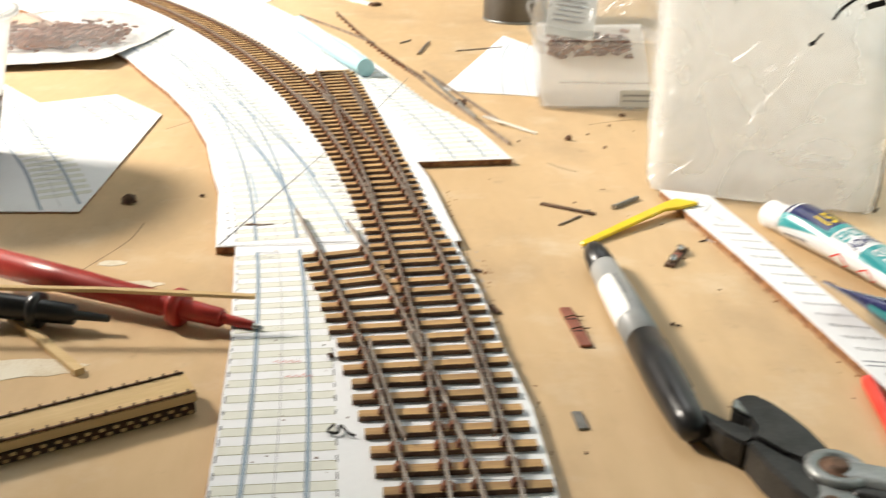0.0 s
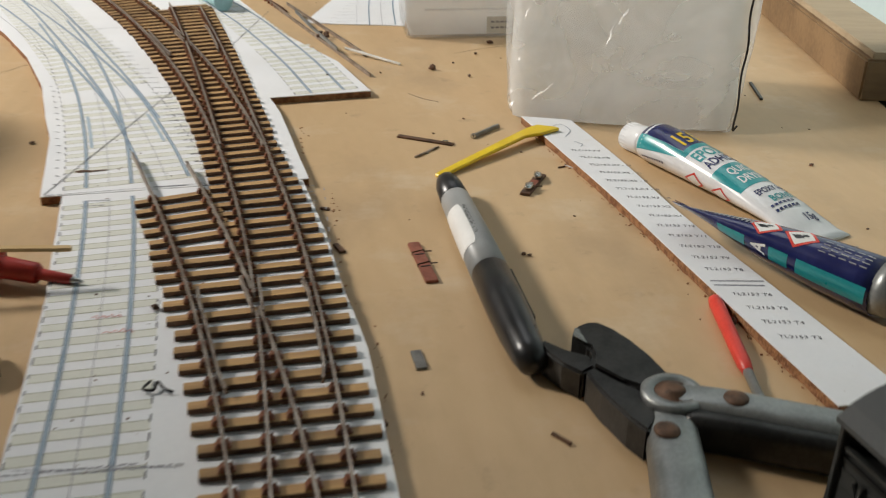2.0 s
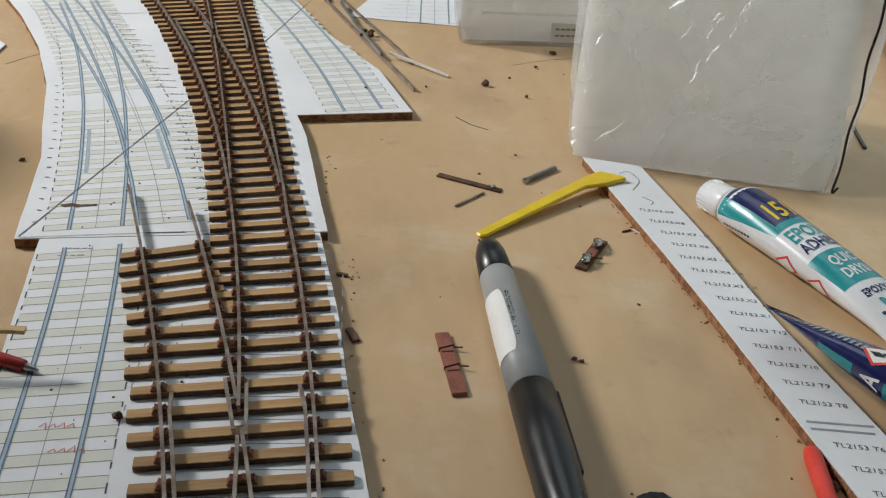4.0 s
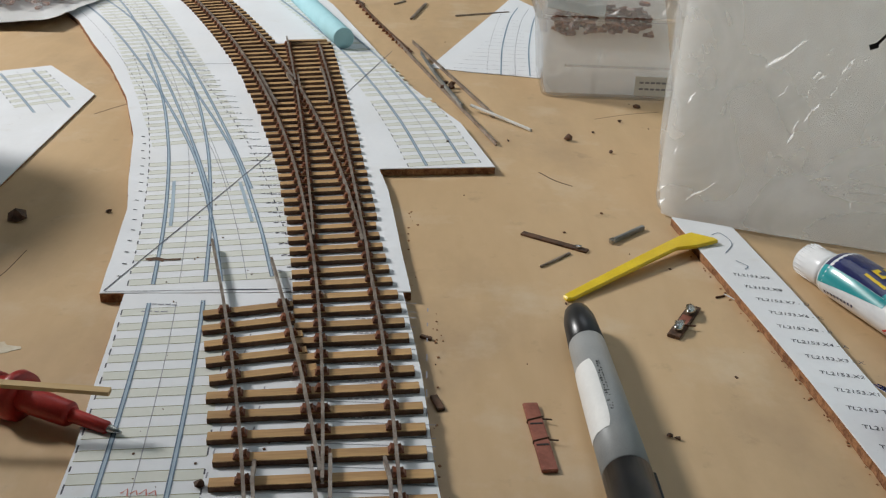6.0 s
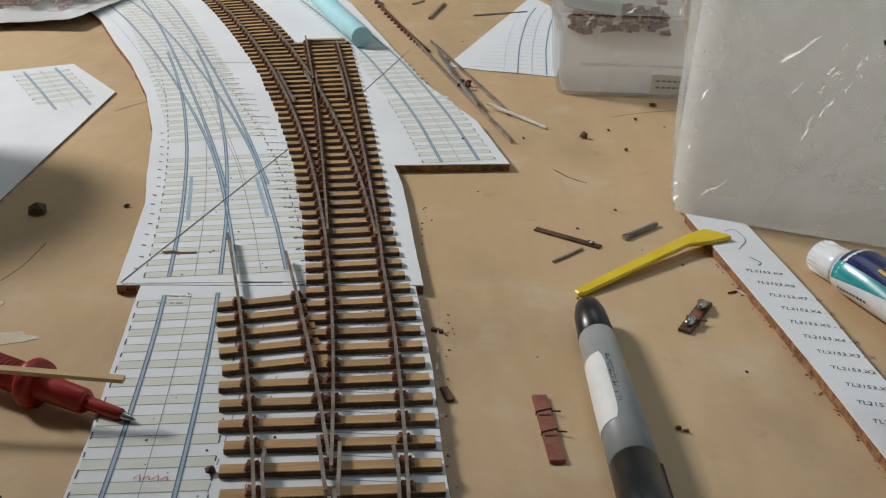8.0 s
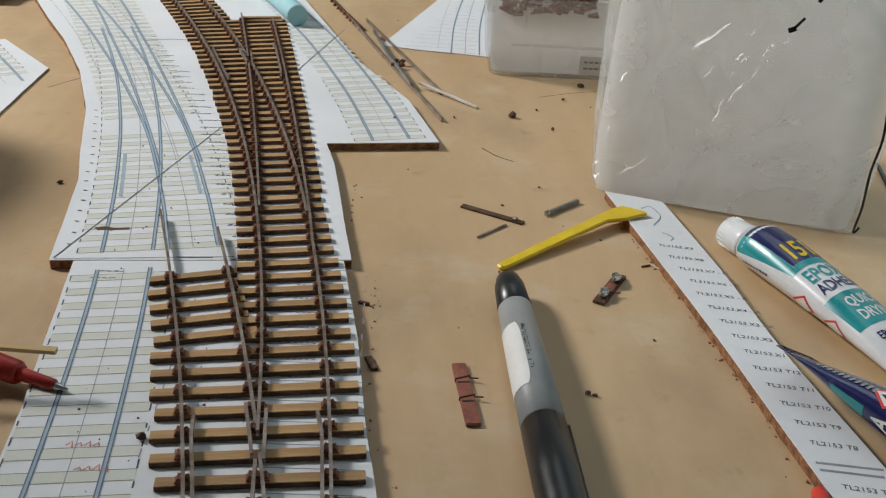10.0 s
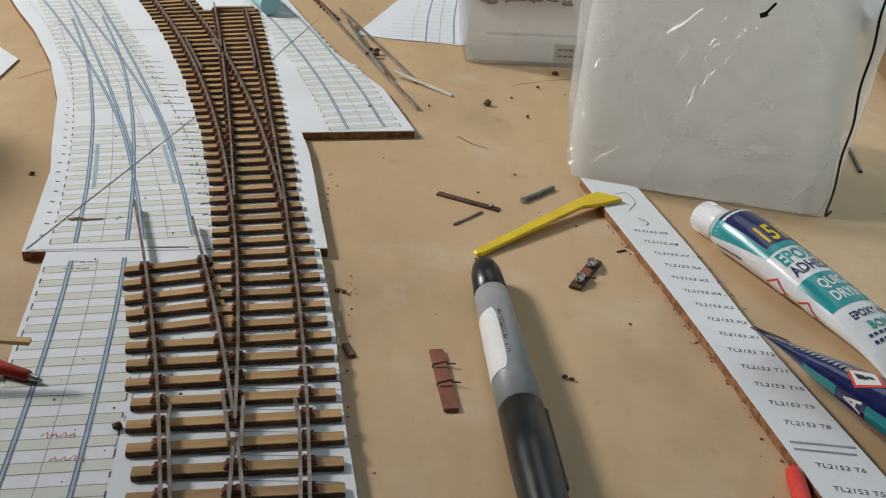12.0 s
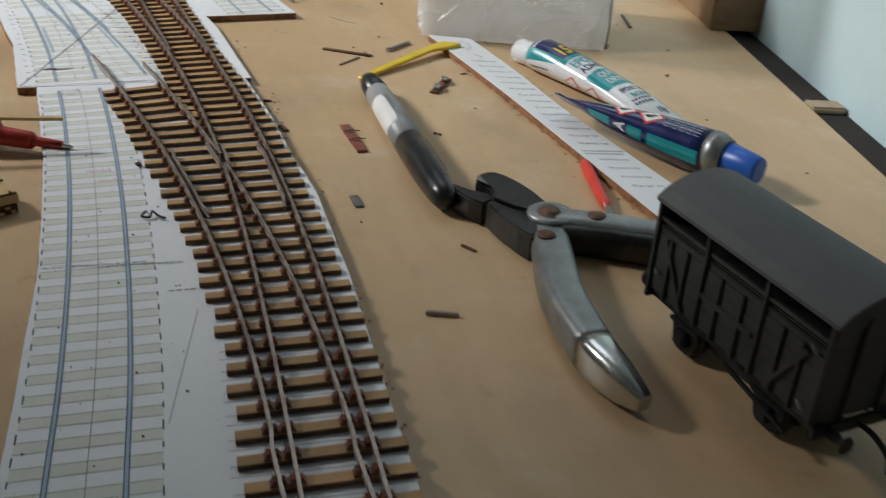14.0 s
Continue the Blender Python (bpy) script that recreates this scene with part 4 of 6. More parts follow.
for x in (-VL / 2, VL / 2):
    part("end_board", box((0.0012, VW - 0.0020, 0.0070), (x * 0.983, 0, 0.0352)), VAN_GREY, wagon)
    end = bmesh.new()
    prof = [(u / 6 * (VW / 2 - 0.0008), V1 + 0.0052 * (1 - (u / 6) ** 2) ** 0.85 - 0.0006) for u in range(-6, 7)]
    vs = [[end.verts.new((x + dx, p, q)) for p, q in [(-VW / 2 + 0.0008, V1 - 0.002), *prof, (VW / 2 - 0.0008, V1 - 0.002)]] for dx in (-0.0006, 0.0006)]
    end.faces.new(vs[0])
    end.faces.new(vs[1][::-1])
    for k in range(len(vs[0])):
        end.faces.new((vs[0][k], vs[0][k - 1], vs[1][k - 1], vs[1][k]))
    bmesh.ops.recalc_face_normals(end, faces=end.faces)
    part("end_panel", end, VAN_GREY, wagon)
for s in (-1, 1):
    yy = s * VW / 2
    # open slot below the eaves, with slats
    for x0, x1 in ((-0.0335, -0.0125), (-0.0105, 0.0105), (0.0125, 0.0335)):
        part("slat", box((x1 - x0, 0.0010, 0.0009), ((x0 + x1) / 2, yy - s * 0.0006, 0.0332)), VAN_GREY, wagon)
        # no opening here: a black strip paints the slot's shade
        part("slot", box((x1 - x0, 0.0006, 0.0007), ((x0 + x1) / 2, yy - s * 0.0005, 0.0312)), VAN_BLACK, wagon, "black strip standing for the shade in a ventilation slot")
        part("top_rail", box((x1 - x0 + 0.002, 0.0012, 0.0010), ((x0 + x1) / 2, yy - s * 0.0006, V1 - 0.0005)), VAN_GREY, wagon)
    for x in (-0.0340, -0.0265, -0.0195, -0.0118, -0.0045, 0.0045, 0.0118, 0.0195, 0.0265, 0.0340):
        tall = x in (-0.0340, -0.0118, 0.0118, 0.0340)
        part("upright", box((0.0013, 0.0015, (V1 if tall else 0.0296) - V0), (x, yy, ((V1 if tall else 0.0296) + V0) / 2), None, 0.0002), VAN_GREY, wagon)
    for z in (0.0170, 0.0205, 0.0240, 0.0275):
        part("plank", box((VL - 0.001, 0.0010, 0.00346), (0, yy - s * 0.0008, z), None, 0.00005), VAN_GREY, wagon)
    for x, a in ((-0.0232, 0.95), (0.0232, -0.95)):
        part("brace", box((0.0190, 0.0016, 0.0013), (x, yy + s * 0.0001, 0.0212), Matrix.Rotation(a, 4, "Y"), 0.0002), VAN_GREY, wagon)
    part("door_strap", box((0.0210, 0.0018, 0.0011), (0, yy + s * 0.0002, 0.0225)), VAN_GREY, wagon)
    part("solebar", box((VL, 0.0016, 0.0028), (0, s * 0.0118, 0.0114), None, 0.0002), VAN_BLACK, wagon)
    for x in (-0.018, 0.018):
        guard = prism([(x - 0.0066, 0), (x + 0.0066, 0), (x + 0.0046, -0.0070), (x + 0.0030, -0.0088), (x - 0.0030, -0.0088), (x - 0.0046, -0.0070)], -0.0007, 0.0007)
        bmesh.ops.transform(guard, matrix=Matrix.Translation((0, s * 0.0112, 0.0102)) @ Matrix.Rotation(radians(90), 4, "X"), verts=guard.verts)
        part("axle_guard", guard, VAN_BLACK, wagon)
        part("axle_box", box((0.0050, 0.0036, 0.0042), (x, s * 0.0126, 0.0058), None, 0.0005), VAN_BLACK, wagon)
        part("leaf_spring", box((0.0130, 0.0016, 0.0012), (x, s * 0.0124, 0.0088), None, 0.0004), VAN_BLACK, wagon)
        part("wheel", lathe([(-0.0012, 0.0058), (-0.0004, 0.0068), (0.0, 0.0062), (0.0014, 0.0062)], 28, Matrix.Translation((x, s * 0.0092, 0.0066)) @ Matrix.Rotation(radians(90), 4, "Z")), VAN_BLACK, wagon, "spoked wheel tread")
    part("brake_lever", box((0.026, 0.0009, 0.0010), (0.014, s * 0.0140, 0.0078), Matrix.Rotation(0.14, 4, "Y")), VAN_BLACK, wagon)
for x in (-VL / 2 - 0.0006, VL / 2 + 0.0006):
    e = 1 if x > 0 else -1
    part("buffer_beam", box((0.0016, VW - 0.001, 0.0032), (x, 0, 0.0114), None, 0.0002), VAN_BLACK, wagon)
    for s in (-1, 1):
        part("buffer", lathe([(0, 0.0013), (0.0036, 0.0013), (0.0038, 0.0008), (0.0062, 0.0008), (0.0063, 0.0022), (0.0070, 0.0019)], 18,
                             Matrix.Translation((x, s * 0.0098, 0.0114)) @ (Matrix() if e > 0 else Matrix.Rotation(math.pi, 4, "Z"))), VAN_BLACK, wagon)
    part("coupling_hook", sweep(spline([(x, 0, 0.0114), (x + e * 0.006, 0, 0.0112), (x + e * 0.011, 0, 0.0090), (x + e * 0.0125, 0, 0.0055)], 4), ring(0.0007, 0.0007, 8)), VAN_BLACK, wagon)
    for s in (-1, 1):
        part("end_post", box((0.0014, 0.0013, V1 - V0), (x - e * 0.0003, s * 0.0060, (V0 + V1) / 2), None, 0.0002), VAN_GREY, wagon)
for x, z in ((0.0305, 0.0305), (0.0305, 0.0165), (-0.0300, 0.0195)):
    part("handrail", box((0.0026, 0.0010, 0.0010), (x, -VW / 2 - 0.0009, z), Matrix.Rotation(0.6, 4, "Y"), 0.0003), STEEL_DULL, wagon, "small bright rubbed handle")


# ---- glue tubes ----
def squeezed(profile, steps=32, m=None):
    """A tube body along x: rows of (x, half width, half height), resting on z = 0."""
    bm = bmesh.new()
    rings = []
    for x, w, h in profile:
        rings.append([bm.verts.new((x, w * math.cos(2 * math.pi * k / steps), h + h * math.sin(2 * math.pi * k / steps))) for k in range(steps)])
    for a, b in zip(rings, rings[1:]):
        for k in range(steps):
            bm.faces.new((a[k], a[(k + 1) % steps], b[(k + 1) % steps], b[k]))
    bm.faces.new(rings[0][::-1])
    bm.faces.new(rings[-1])
    bmesh.ops.recalc_face_normals(bm, faces=bm.faces)
    return smooth(bm)


def on_tube(body, x, w):
    """The tube's half sizes at x, by its rows."""
    for (x0, w0, h0), (x1, w1, h1) in zip(body, body[1:]):
        if x0 <= x <= x1:
            u = (x - x0) / (x1 - x0)
            return w0 + (w1 - w0) * u, h0 + (h1 - h0) * u
    return body[-1][1:]


def tube_patch(body, x0, x1, a0, a1, lift=0.00012, nx=10, na=8, slant=0.0, bm=None):
    bm = bm or bmesh.new()
    rows = []
    for i in range(nx + 1):
        row = []
        for k in range(na + 1):
            a = a0 + (a1 - a0) * k / na
            x = x0 + (x1 - x0) * i / nx + slant * (a - (a0 + a1) / 2)
            w, h = on_tube(body, x, 0)
            row.append(bm.verts.new((x, (w + lift) * math.cos(radians(a)), h + (h + lift) * math.sin(radians(a)))))
        rows.append(row)
    for a, b in zip(rows, rows[1:]):
        for k in range(na):
            bm.faces.new((a[k], a[k + 1], b[k + 1], b[k]))
    return smooth(bm)


def tube_words(body, text, height, x, a, lift=0.0002, narrow=0.62):
    """Letters bent onto the tube, reading round it: baseline at x, from angle a on, their tops towards the cap."""
    bm = words(text, height, Matrix(), None, 0.035)
    bmesh.ops.triangulate(bm, faces=bm.faces)
    for v in bm.verts:
        px = x - v.co.y
        w, h = on_tube(body, px, 0)
        ang = radians(a) - narrow * v.co.x / max(0.004, 0.5 * (w + h) + 0.15 * (w - h))
        v.co = (px, (w + lift) * math.cos(ang), h + (h + lift) * math.sin(ang))
    return bm


def laid(p0, p1, z=0.0, pitch=0.0):
    d = Vector(p1) - Vector(p0)
    return Matrix.Translation((*p0, z)) @ Matrix.Rotation(math.atan2(d.y, d.x), 4, "Z") @ Matrix.Rotation(pitch, 4, "Y")


T1 = [(0.0125, 0.0058, 0.0054), (0.0150, 0.0086, 0.0076), (0.0185, 0.0100, 0.0084), (0.030, 0.0102, 0.0083), (0.050, 0.0102, 0.0072), (0.062, 0.0101, 0.0066),
      (0.075, 0.0104, 0.0055), (0.090, 0.0109, 0.0040), (0.100, 0.0116, 0.0018), (0.104, 0.0121, 0.0007), (0.1095, 0.0121, 0.0006)]
TUBE_M = laid((0.2365, 0.0328), (0.2765, -0.0692))
tube = thing("glue_tube", TUBE_M, "white and teal epoxy adhesive tube with white cap", "glue tube", "glue tubes")
part("body", squeezed(T1), TUBE_WHITE, tube, "white lacquered tube, dented")
cap = part("cap", squeezed([(0.0, 0.0056, 0.0055), (0.0006, 0.0060, 0.0059), (0.011, 0.0066, 0.0065), (0.0132, 0.0066, 0.0065)]), TUBE_WHITE, tube, "white ribbed screw cap")
for k in range(24):
    a = 2 * math.pi * k / 24
    part("rib", box((0.011, 0.0004, 0.0003), (0.0065, 0.0061 * math.cos(a), 0.0061 + 0.0060 * math.sin(a)), Matrix.Rotation(a, 4, "X")), TUBE_WHITE, cap)


def tube_panel(body, x0, x1, low, high, lift=0.0001, nx=12, na=10):
    """A printed panel whose two long sides run at angles that change along the tube: low and high are (start, end)."""
    bm = bmesh.new()
    rows = []
    for i in range(nx + 1):
        u = i / nx
        x = x0 + (x1 - x0) * u
        w, h = on_tube(body, x, 0)
        angles = np.linspace(low[0] + (low[1] - low[0]) * u, high[0] + (high[1] - high[0]) * u, na + 1)
        rows.append([bm.verts.new((x, (w + lift) * math.cos(radians(a)), h + (h + lift) * math.sin(radians(a)))) for a in angles])
    for a, b in zip(rows, rows[1:]):
        for k in range(na):
            bm.faces.new((a[k], a[k + 1], b[k + 1], b[k]))
    return smooth(bm)


def tube_diamond(body, xc, ac, hx, ha, lift):
    """A square sign standing on its corner."""
    bm = bmesh.new()
    rows = []
    for i in range(5):
        row = []
        for k in range(5):
            p, q = i / 2 - 1, k / 2 - 1
            x, a = xc + hx * (p + q) / 2, radians(ac + ha * (p - q) / 2)
            w, h = on_tube(body, x, 0)
            row.append(bm.verts.new((x, (w + lift) * math.cos(a), h + (h + lift) * math.sin(a))))
        rows.append(row)
    for a, b in zip(rows, rows[1:]):
        for k in range(4):
            bm.faces.new((a[k], a[k + 1], b[k + 1], b[k]))
    return smooth(bm)


part("navy_panel", tube_panel(T1, 0.0158, 0.0410, (30, 40), (141, 134)), NAVY, tube, "navy blue panel")
part("teal_band", tube_panel(T1, 0.0158, 0.0440, (141, 134), (188, 152)), TEAL, tube, "teal band")
part("teal_band", tube_panel(T1, 0.0410, 0.0440, (40, 42), (134, 134)), TEAL, tube, "teal band")
part("number", tube_words(T1, "151", 0.0088, 0.0392, 126, 0.00024, 0.58), YELLOW, tube, "large yellow number")
part("title", tube_words(T1, "EPOXY", 0.0060, 0.0512, 138, 0.0002, 0.62), TEAL, tube, "teal lettering")
part("title", tube_words(T1, "ADHESIVE", 0.0048, 0.0572, 139, 0.0002, 0.62), NAVY, tube, "navy lettering")
part("teal_panel", tube_panel(T1, 0.0595, 0.0752, (50, 50), (160, 152)), TEAL, tube, "teal panel")
part("text", tube_words(T1, "QUICK", 0.0043, 0.0663, 122, 0.0002, 0.60), TUBE_WHITE, tube)
part("text", tube_words(T1, "DRYING", 0.0043, 0.0725, 121, 0.0002, 0.60), TUBE_WHITE, tube)
part("text", tube_words(T1, "EPOXY HARDENER", 0.0030, 0.0812, 126, 0.0002), NAVY, tube)
part("text", tube_words(T1, "BONDS", 0.0034, 0.0866, 112, 0.0002, 0.7), TEAL, tube)
small = bmesh.new()
for k in range(2):
    for j in range(6):
        tube_patch(T1, 0.0878 + 0.0026 * k, 0.0890 + 0.0026 * k, 122 - 11 * j, 130 - 11 * j, 0.0002, 1, 1, bm=small)
for k in range(9):
    tube_patch(T1, 0.0200 + 0.0016 * k, 0.0208 + 0.0016 * k, 200 - 1.4 * k, 207 - 1.4 * k, 0.0002, 1, 1, bm=small)
tagged(part("small_print", small, NAVY, tube, "fine print too small to read"), kind="stuff")
part("text", tube_words(T1, "15g", 0.0034, 0.0985, 84, 0.0002), NAVY, tube)
for x in (0.0515, 0.0660):
    part("warning_sign", tube_diamond(T1, x, 200, 0.0052, 30, 0.00014), BRIGHT_RED, tube, "red edged warning sign")
    part("warning_field", tube_diamond(T1, x, 200, 0.0040, 23, 0.00020), WHITE_LABEL, tube, "white")


T2 = [(0.0, 0.0108, 0.0006), (0.0045, 0.0108, 0.0007), (0.012, 0.0106, 0.0021), (0.025, 0.0102, 0.0048), (0.040, 0.0101, 0.0070), (0.055, 0.0096, 0.0085),
      (0.068, 0.0093, 0.0091), (0.0740, 0.0092, 0.0092)]
tube2 = thing("glue_tube", laid((0.2285, -0.0545), (0.2757, -0.1368), 0.0006, 0.0), "navy blue resin tube with bright blue cap", "glue tube", "glue tubes")
ROLL = Matrix.Translation((0, 0, 0.0092)) @ Matrix.Rotation(radians(-30), 4, "X") @ Matrix.Translation((0, 0, -0.0092))


def rolled(bm, rows):
    """Turns the tube about its axis, the flat end swinging with it."""
    for v in bm.verts:
        w, h = on_tube(rows, min(max(v.co.x, rows[0][0]), rows[-1][0]), 0)
        v.co.z += 0.0092 - h
    bmesh.ops.transform(bm, matrix=ROLL, verts=bm.verts)
    return bm


part("body", rolled(squeezed(T2), T2), NAVY, tube2, "navy lacquered tube with crimped end")
part("shoulder", rolled(squeezed([(0.0737, 0.0092, 0.0092), (0.0770, 0.0089, 0.0089), (0.0812, 0.0078, 0.0078)]), [(0.07, 0.0092, 0.0092), (0.0812, 0.0078, 0.0078)]), STEEL_DULL, tube2, "grey metal shoulder")
part("cap", rolled(squeezed([(0.0810, 0.0064, 0.0064), (0.0814, 0.0068, 0.0068), (0.0940, 0.0054, 0.0054), (0.0957, 0.0050, 0.0050)]), [(0.0810, 0.0066, 0.0066), (0.0957, 0.0052, 0.0052)]), CAP_BLUE, tube2, "bright blue plastic cap")
for k in range(3):
    part("crimp_fold", rolled(box((0.0004, 0.0212, 0.0003), (0.0010 + 0.0014 * k, 0, 0.00125)), T2), NAVY, tube2)
for x0, x1 in ((0.0190, 0.0300), (0.0395, 0.0465), (0.0495, 0.0730)):
    part("teal_panel", rolled(tube_panel(T2, x0, x1, (194, 194), (230, 230)), T2), TEAL, tube2, "teal panel")
part("letter", rolled(tube_words(T2, "A", 0.0054, 0.0380, 224, 0.0002, 0.9), T2), WHITE_LABEL, tube2, "white letter")
for x in (0.0345, 0.0470):
    part("warning_sign", rolled(tube_diamond(T2, x, 138, 0.0060, 36, 0.00014), T2), BRIGHT_RED, tube2, "red edged warning sign")
    part("warning_field", rolled(tube_diamond(T2, x, 138, 0.0047, 28, 0.00020), T2), WHITE_LABEL, tube2, "white")
    for dx, da, size in ((-0.0009, 4, 0.0022), (0.0010, -5, 0.0014), (0.0002, 0, 0.0009)):
        part("warning_mark", rolled(tube_diamond(T2, x + dx, 138 + da, size, size * 3600, 0.00028), T2), BLACK_PLASTIC, tube2)
fine_print = bmesh.new()
for k, a in enumerate((128, 138, 148, 158)):
    for j in range(5):
        tube_patch(T2, 0.0545 + 0.0034 * j, 0.0569 + 0.0034 * j, a, a + 2.5, 0.0002, 1, 1, bm=fine_print)
for k in range(11):
    tube_patch(T2, 0.0120 + 0.0017 * k, 0.0128 + 0.0017 * k, 128, 146, 0.0002, 1, 4, bm=fine_print)
tagged(part("small_print", rolled(fine_print, T2), GREY_PLASTIC, tube2, "fine print too small to read"), kind="stuff")

# ---- yellow spatula, red-handled tool ----
spat = prism([(0.1466, 0.0098), (0.1478, 0.0072), (0.1502, 0.0075), (0.1740, 0.0268), (0.1925, 0.0418), (0.2000, 0.0430), (0.2092, 0.0470), (0.2080, 0.0492),
              (0.2005, 0.0545), (0.1955, 0.0520), (0.1890, 0.0468), (0.1705, 0.0310), (0.1485, 0.0118)], 0.0, 0.0016)
for v in spat.verts:
    v.co.z += max(0.0, (v.co.x - 0.147)) / 0.064 * 0.0040
lone("spatula", bevel(spat, 0.0005, 1), YELLOW, "bright yellow plastic glue spatula resting on the paper strip", "spatula", (0.147, 0.010, 0))
TOOL_M, TOOL_L = pen_between((0.2178, -0.1050, 0.0024), (0.2058, -0.1740, 0.0014), 0.003)
tool = thing("craft_tool", TOOL_M, "small tool with red plastic handle and thin steel blade", "tool")
part("handle", lathe([(0, 0.0009), (0.001, 0.0019), (0.004, 0.0023), (0.036, 0.0021), (0.040, 0.0016), (0.0405, 0.0012)]), BRIGHT_RED, tool, "bright red handle")
part("blade", lathe([(0.040, 0.0014), (0.060, 0.0013), (TOOL_L, 0.0010)], 14), STEEL_DULL, tool, "thin steel shaft")

# ---- test probes, sticks, sleeper blank ----
PR_M, PR_L = pen_between((0.0232, -0.0725, 0.0046), (-0.0800, -0.0300, 0.0105), 0.005)
probe = thing("test_probe", PR_M, "red multimeter test probe with finger guard and metal tip", "test probe", "test probes")
part("tip", lathe([(0, 0.0003), (0.002, 0.0009), (0.0035, 0.0011), (0.0065, 0.0011)], 14), SOLDER, probe, "bare metal tip")
part("sleeve", lathe([(0.0040, 0.0013), (0.0045, 0.0017), (0.0150, 0.0019), (0.0160, 0.0019)], 16), RED_PLASTIC, probe, "dark red insulated sleeve")
part("body", lathe([(0.0155, 0.0026), (0.0165, 0.0034), (0.028, 0.0037), (0.036, 0.0039), (0.050, 0.0043), (0.080, 0.0050), (PR_L, 0.0053)], 24), RED_PLASTIC, probe)
part("finger_guard", lathe([(0.0310, 0.0040), (0.0314, 0.0066), (0.0340, 0.0070), (0.0348, 0.0066), (0.0352, 0.0040)], 28), RED_PLASTIC, probe, "round finger guard")
for k in range(7):
    part("grip_ring", lathe([(0.0395 + 0.0016 * k, 0.0040), (0.0399 + 0.0016 * k, 0.0046), (0.0405 + 0.0016 * k, 0.0040)], 20), RED_PLASTIC, probe)
BP_M, BP_L = pen_between((-0.0300, -0.0660, 0.0052), (-0.1150, -0.0500, 0.0090), 0.005)
probe2 = thing("test_probe", BP_M, "black multimeter test probe under the red one", "test probe", "test probes")
part("body", lathe([(0.0, 0.0012), (0.012, 0.0018), (0.0125, 0.0036), (0.05, 0.0050), (BP_L, 0.0052)], 20), BLACK_PLASTIC, probe2)
part("finger_guard", lathe([(0.0240, 0.0042), (0.0245, 0.0062), (0.0270, 0.0064), (0.0276, 0.0042)], 24), BLACK_PLASTIC, probe2, "round finger guard")
stick = sweep([(0.0205, -0.0690, 0.0148), (-0.030, -0.0672, 0.0168), (-0.110, -0.0640, 0.0175)], [(-0.0011, -0.0006), (0.0011, -0.0006), (0.0011, 0.0006), (-0.0011, 0.0006)])
lone("wooden_stick", stick, SAND_WOOD, "thin pale wooden strip lying across the red probe", "stick", (-0.03, -0.067, 0.0146))
match = sweep([(-0.0318, -0.0945, 0.0012), (-0.0700, -0.0520, 0.0012)], [(-0.0016, -0.0011), (0.0016, -0.0011), (0.0016, 0.0011), (-0.0016, 0.0011)])
lone("wooden_stick", match, SAND_WOOD, "short square pale wooden stick on the worktop", "stick", (-0.05, -0.073, 0))
BL_M = laid((0.0062, -0.1105), (-0.0640, -0.1470))
blank = thing("sleeper_blank", BL_M, "stack of beige sleeper strip with rows of dark pegs", "sleeper strip")
part("slab", box((0.078, 0.0130, 0.0034), (0.039, 0, 0.0052), None, 0.0004), SAND_WOOD, blank, "beige plastic top strip")
part("base", box((0.076, 0.0138, 0.0034), (0.039, 0, 0.0017), None, 0.0003), SCRAP, blank, "dark perforated edge")
for k in range(19):
    x = 0.0025 + 0.0039 * k
    for yy in (-0.0060, 0.0060):
        part("peg", box((0.0007, 0.0010, 0.0013), (x, yy, 0.0074)), SCRAP, blank)
    for z in (0.0010, 0.0027):
        part("stud", box((0.0017, 0.0006, 0.0010), (x + (0.0019 if z > 0.002 else 0), 0.0071, z), None, 0.0002), SAND_WOOD, blank)
part("ridge", box((0.077, 0.0006, 0.0006), (0.039, 0.0060, 0.0071)), SCRAP, blank)
part("ridge", box((0.077, 0.0006, 0.0006), (0.039, -0.0060, 0.0071)), SCRAP, blank)

# ---- pale blue foam rod ----
ROD_M, ROD_L = pen_between((0.0492, 0.3040, TOP + 0.0064), (-0.0130, 0.4760, TOP + 0.0064), 0.01)
lone_rod = thing("foam_rod", ROD_M, "pale blue cylindrical foam rod lying on the template", "foam rod")
part("rod", bevel(lathe([(0, 0.0060), (0.0004, 0.0064), (ROD_L - 0.0004, 0.0064), (ROD_L, 0.0060)], 36), 0.00001, 1), FOAM, lone_rod)


# ---- loose rails, wires and offcuts ----
def loose_rail(name, points, mat, label, category="rail", section=None, z=0.0):
    pts = spline([(*p, z + 0.0002) if len(p) == 2 else p for p in points], 5)
    bm = sweep(pts, section or SECTION)
    return lone(name, bm, mat, label, category, (*pts[0][:2], z), "loose rails")


loose_rail("loose_rail", [(0.1330, 0.1535), (0.1060, 0.2450), (0.0775, 0.3450)], RAIL, "brown length of bare rail beside the template")
loose_rail("loose_rail", [(0.1345, 0.1930), (0.1130, 0.2620), (0.0905, 0.3340)], RAIL, "brown length of bare rail on the worktop")
loose_rail("loose_rail", [(0.1180, 0.2000, 0.0026), (0.1060, 0.2500, 0.0026), (0.0960, 0.3000, 0.0026)], STEEL_DULL, "grey length of rail lying over another")
loose_rail("loose_rail", [(0.0535, 0.4350), (0.0200, 0.5000), (-0.0200, 0.5690)], RAIL, "thin brown rail beside the template edge")
chaired = thing("loose_rail", Matrix.Translation((0.088, 0.312, 0)), "rusty rail threaded with small brown chairs", "rail", "loose rails")
CH_INV = Matrix.Translation((0.088, 0.312, 0)).inverted()
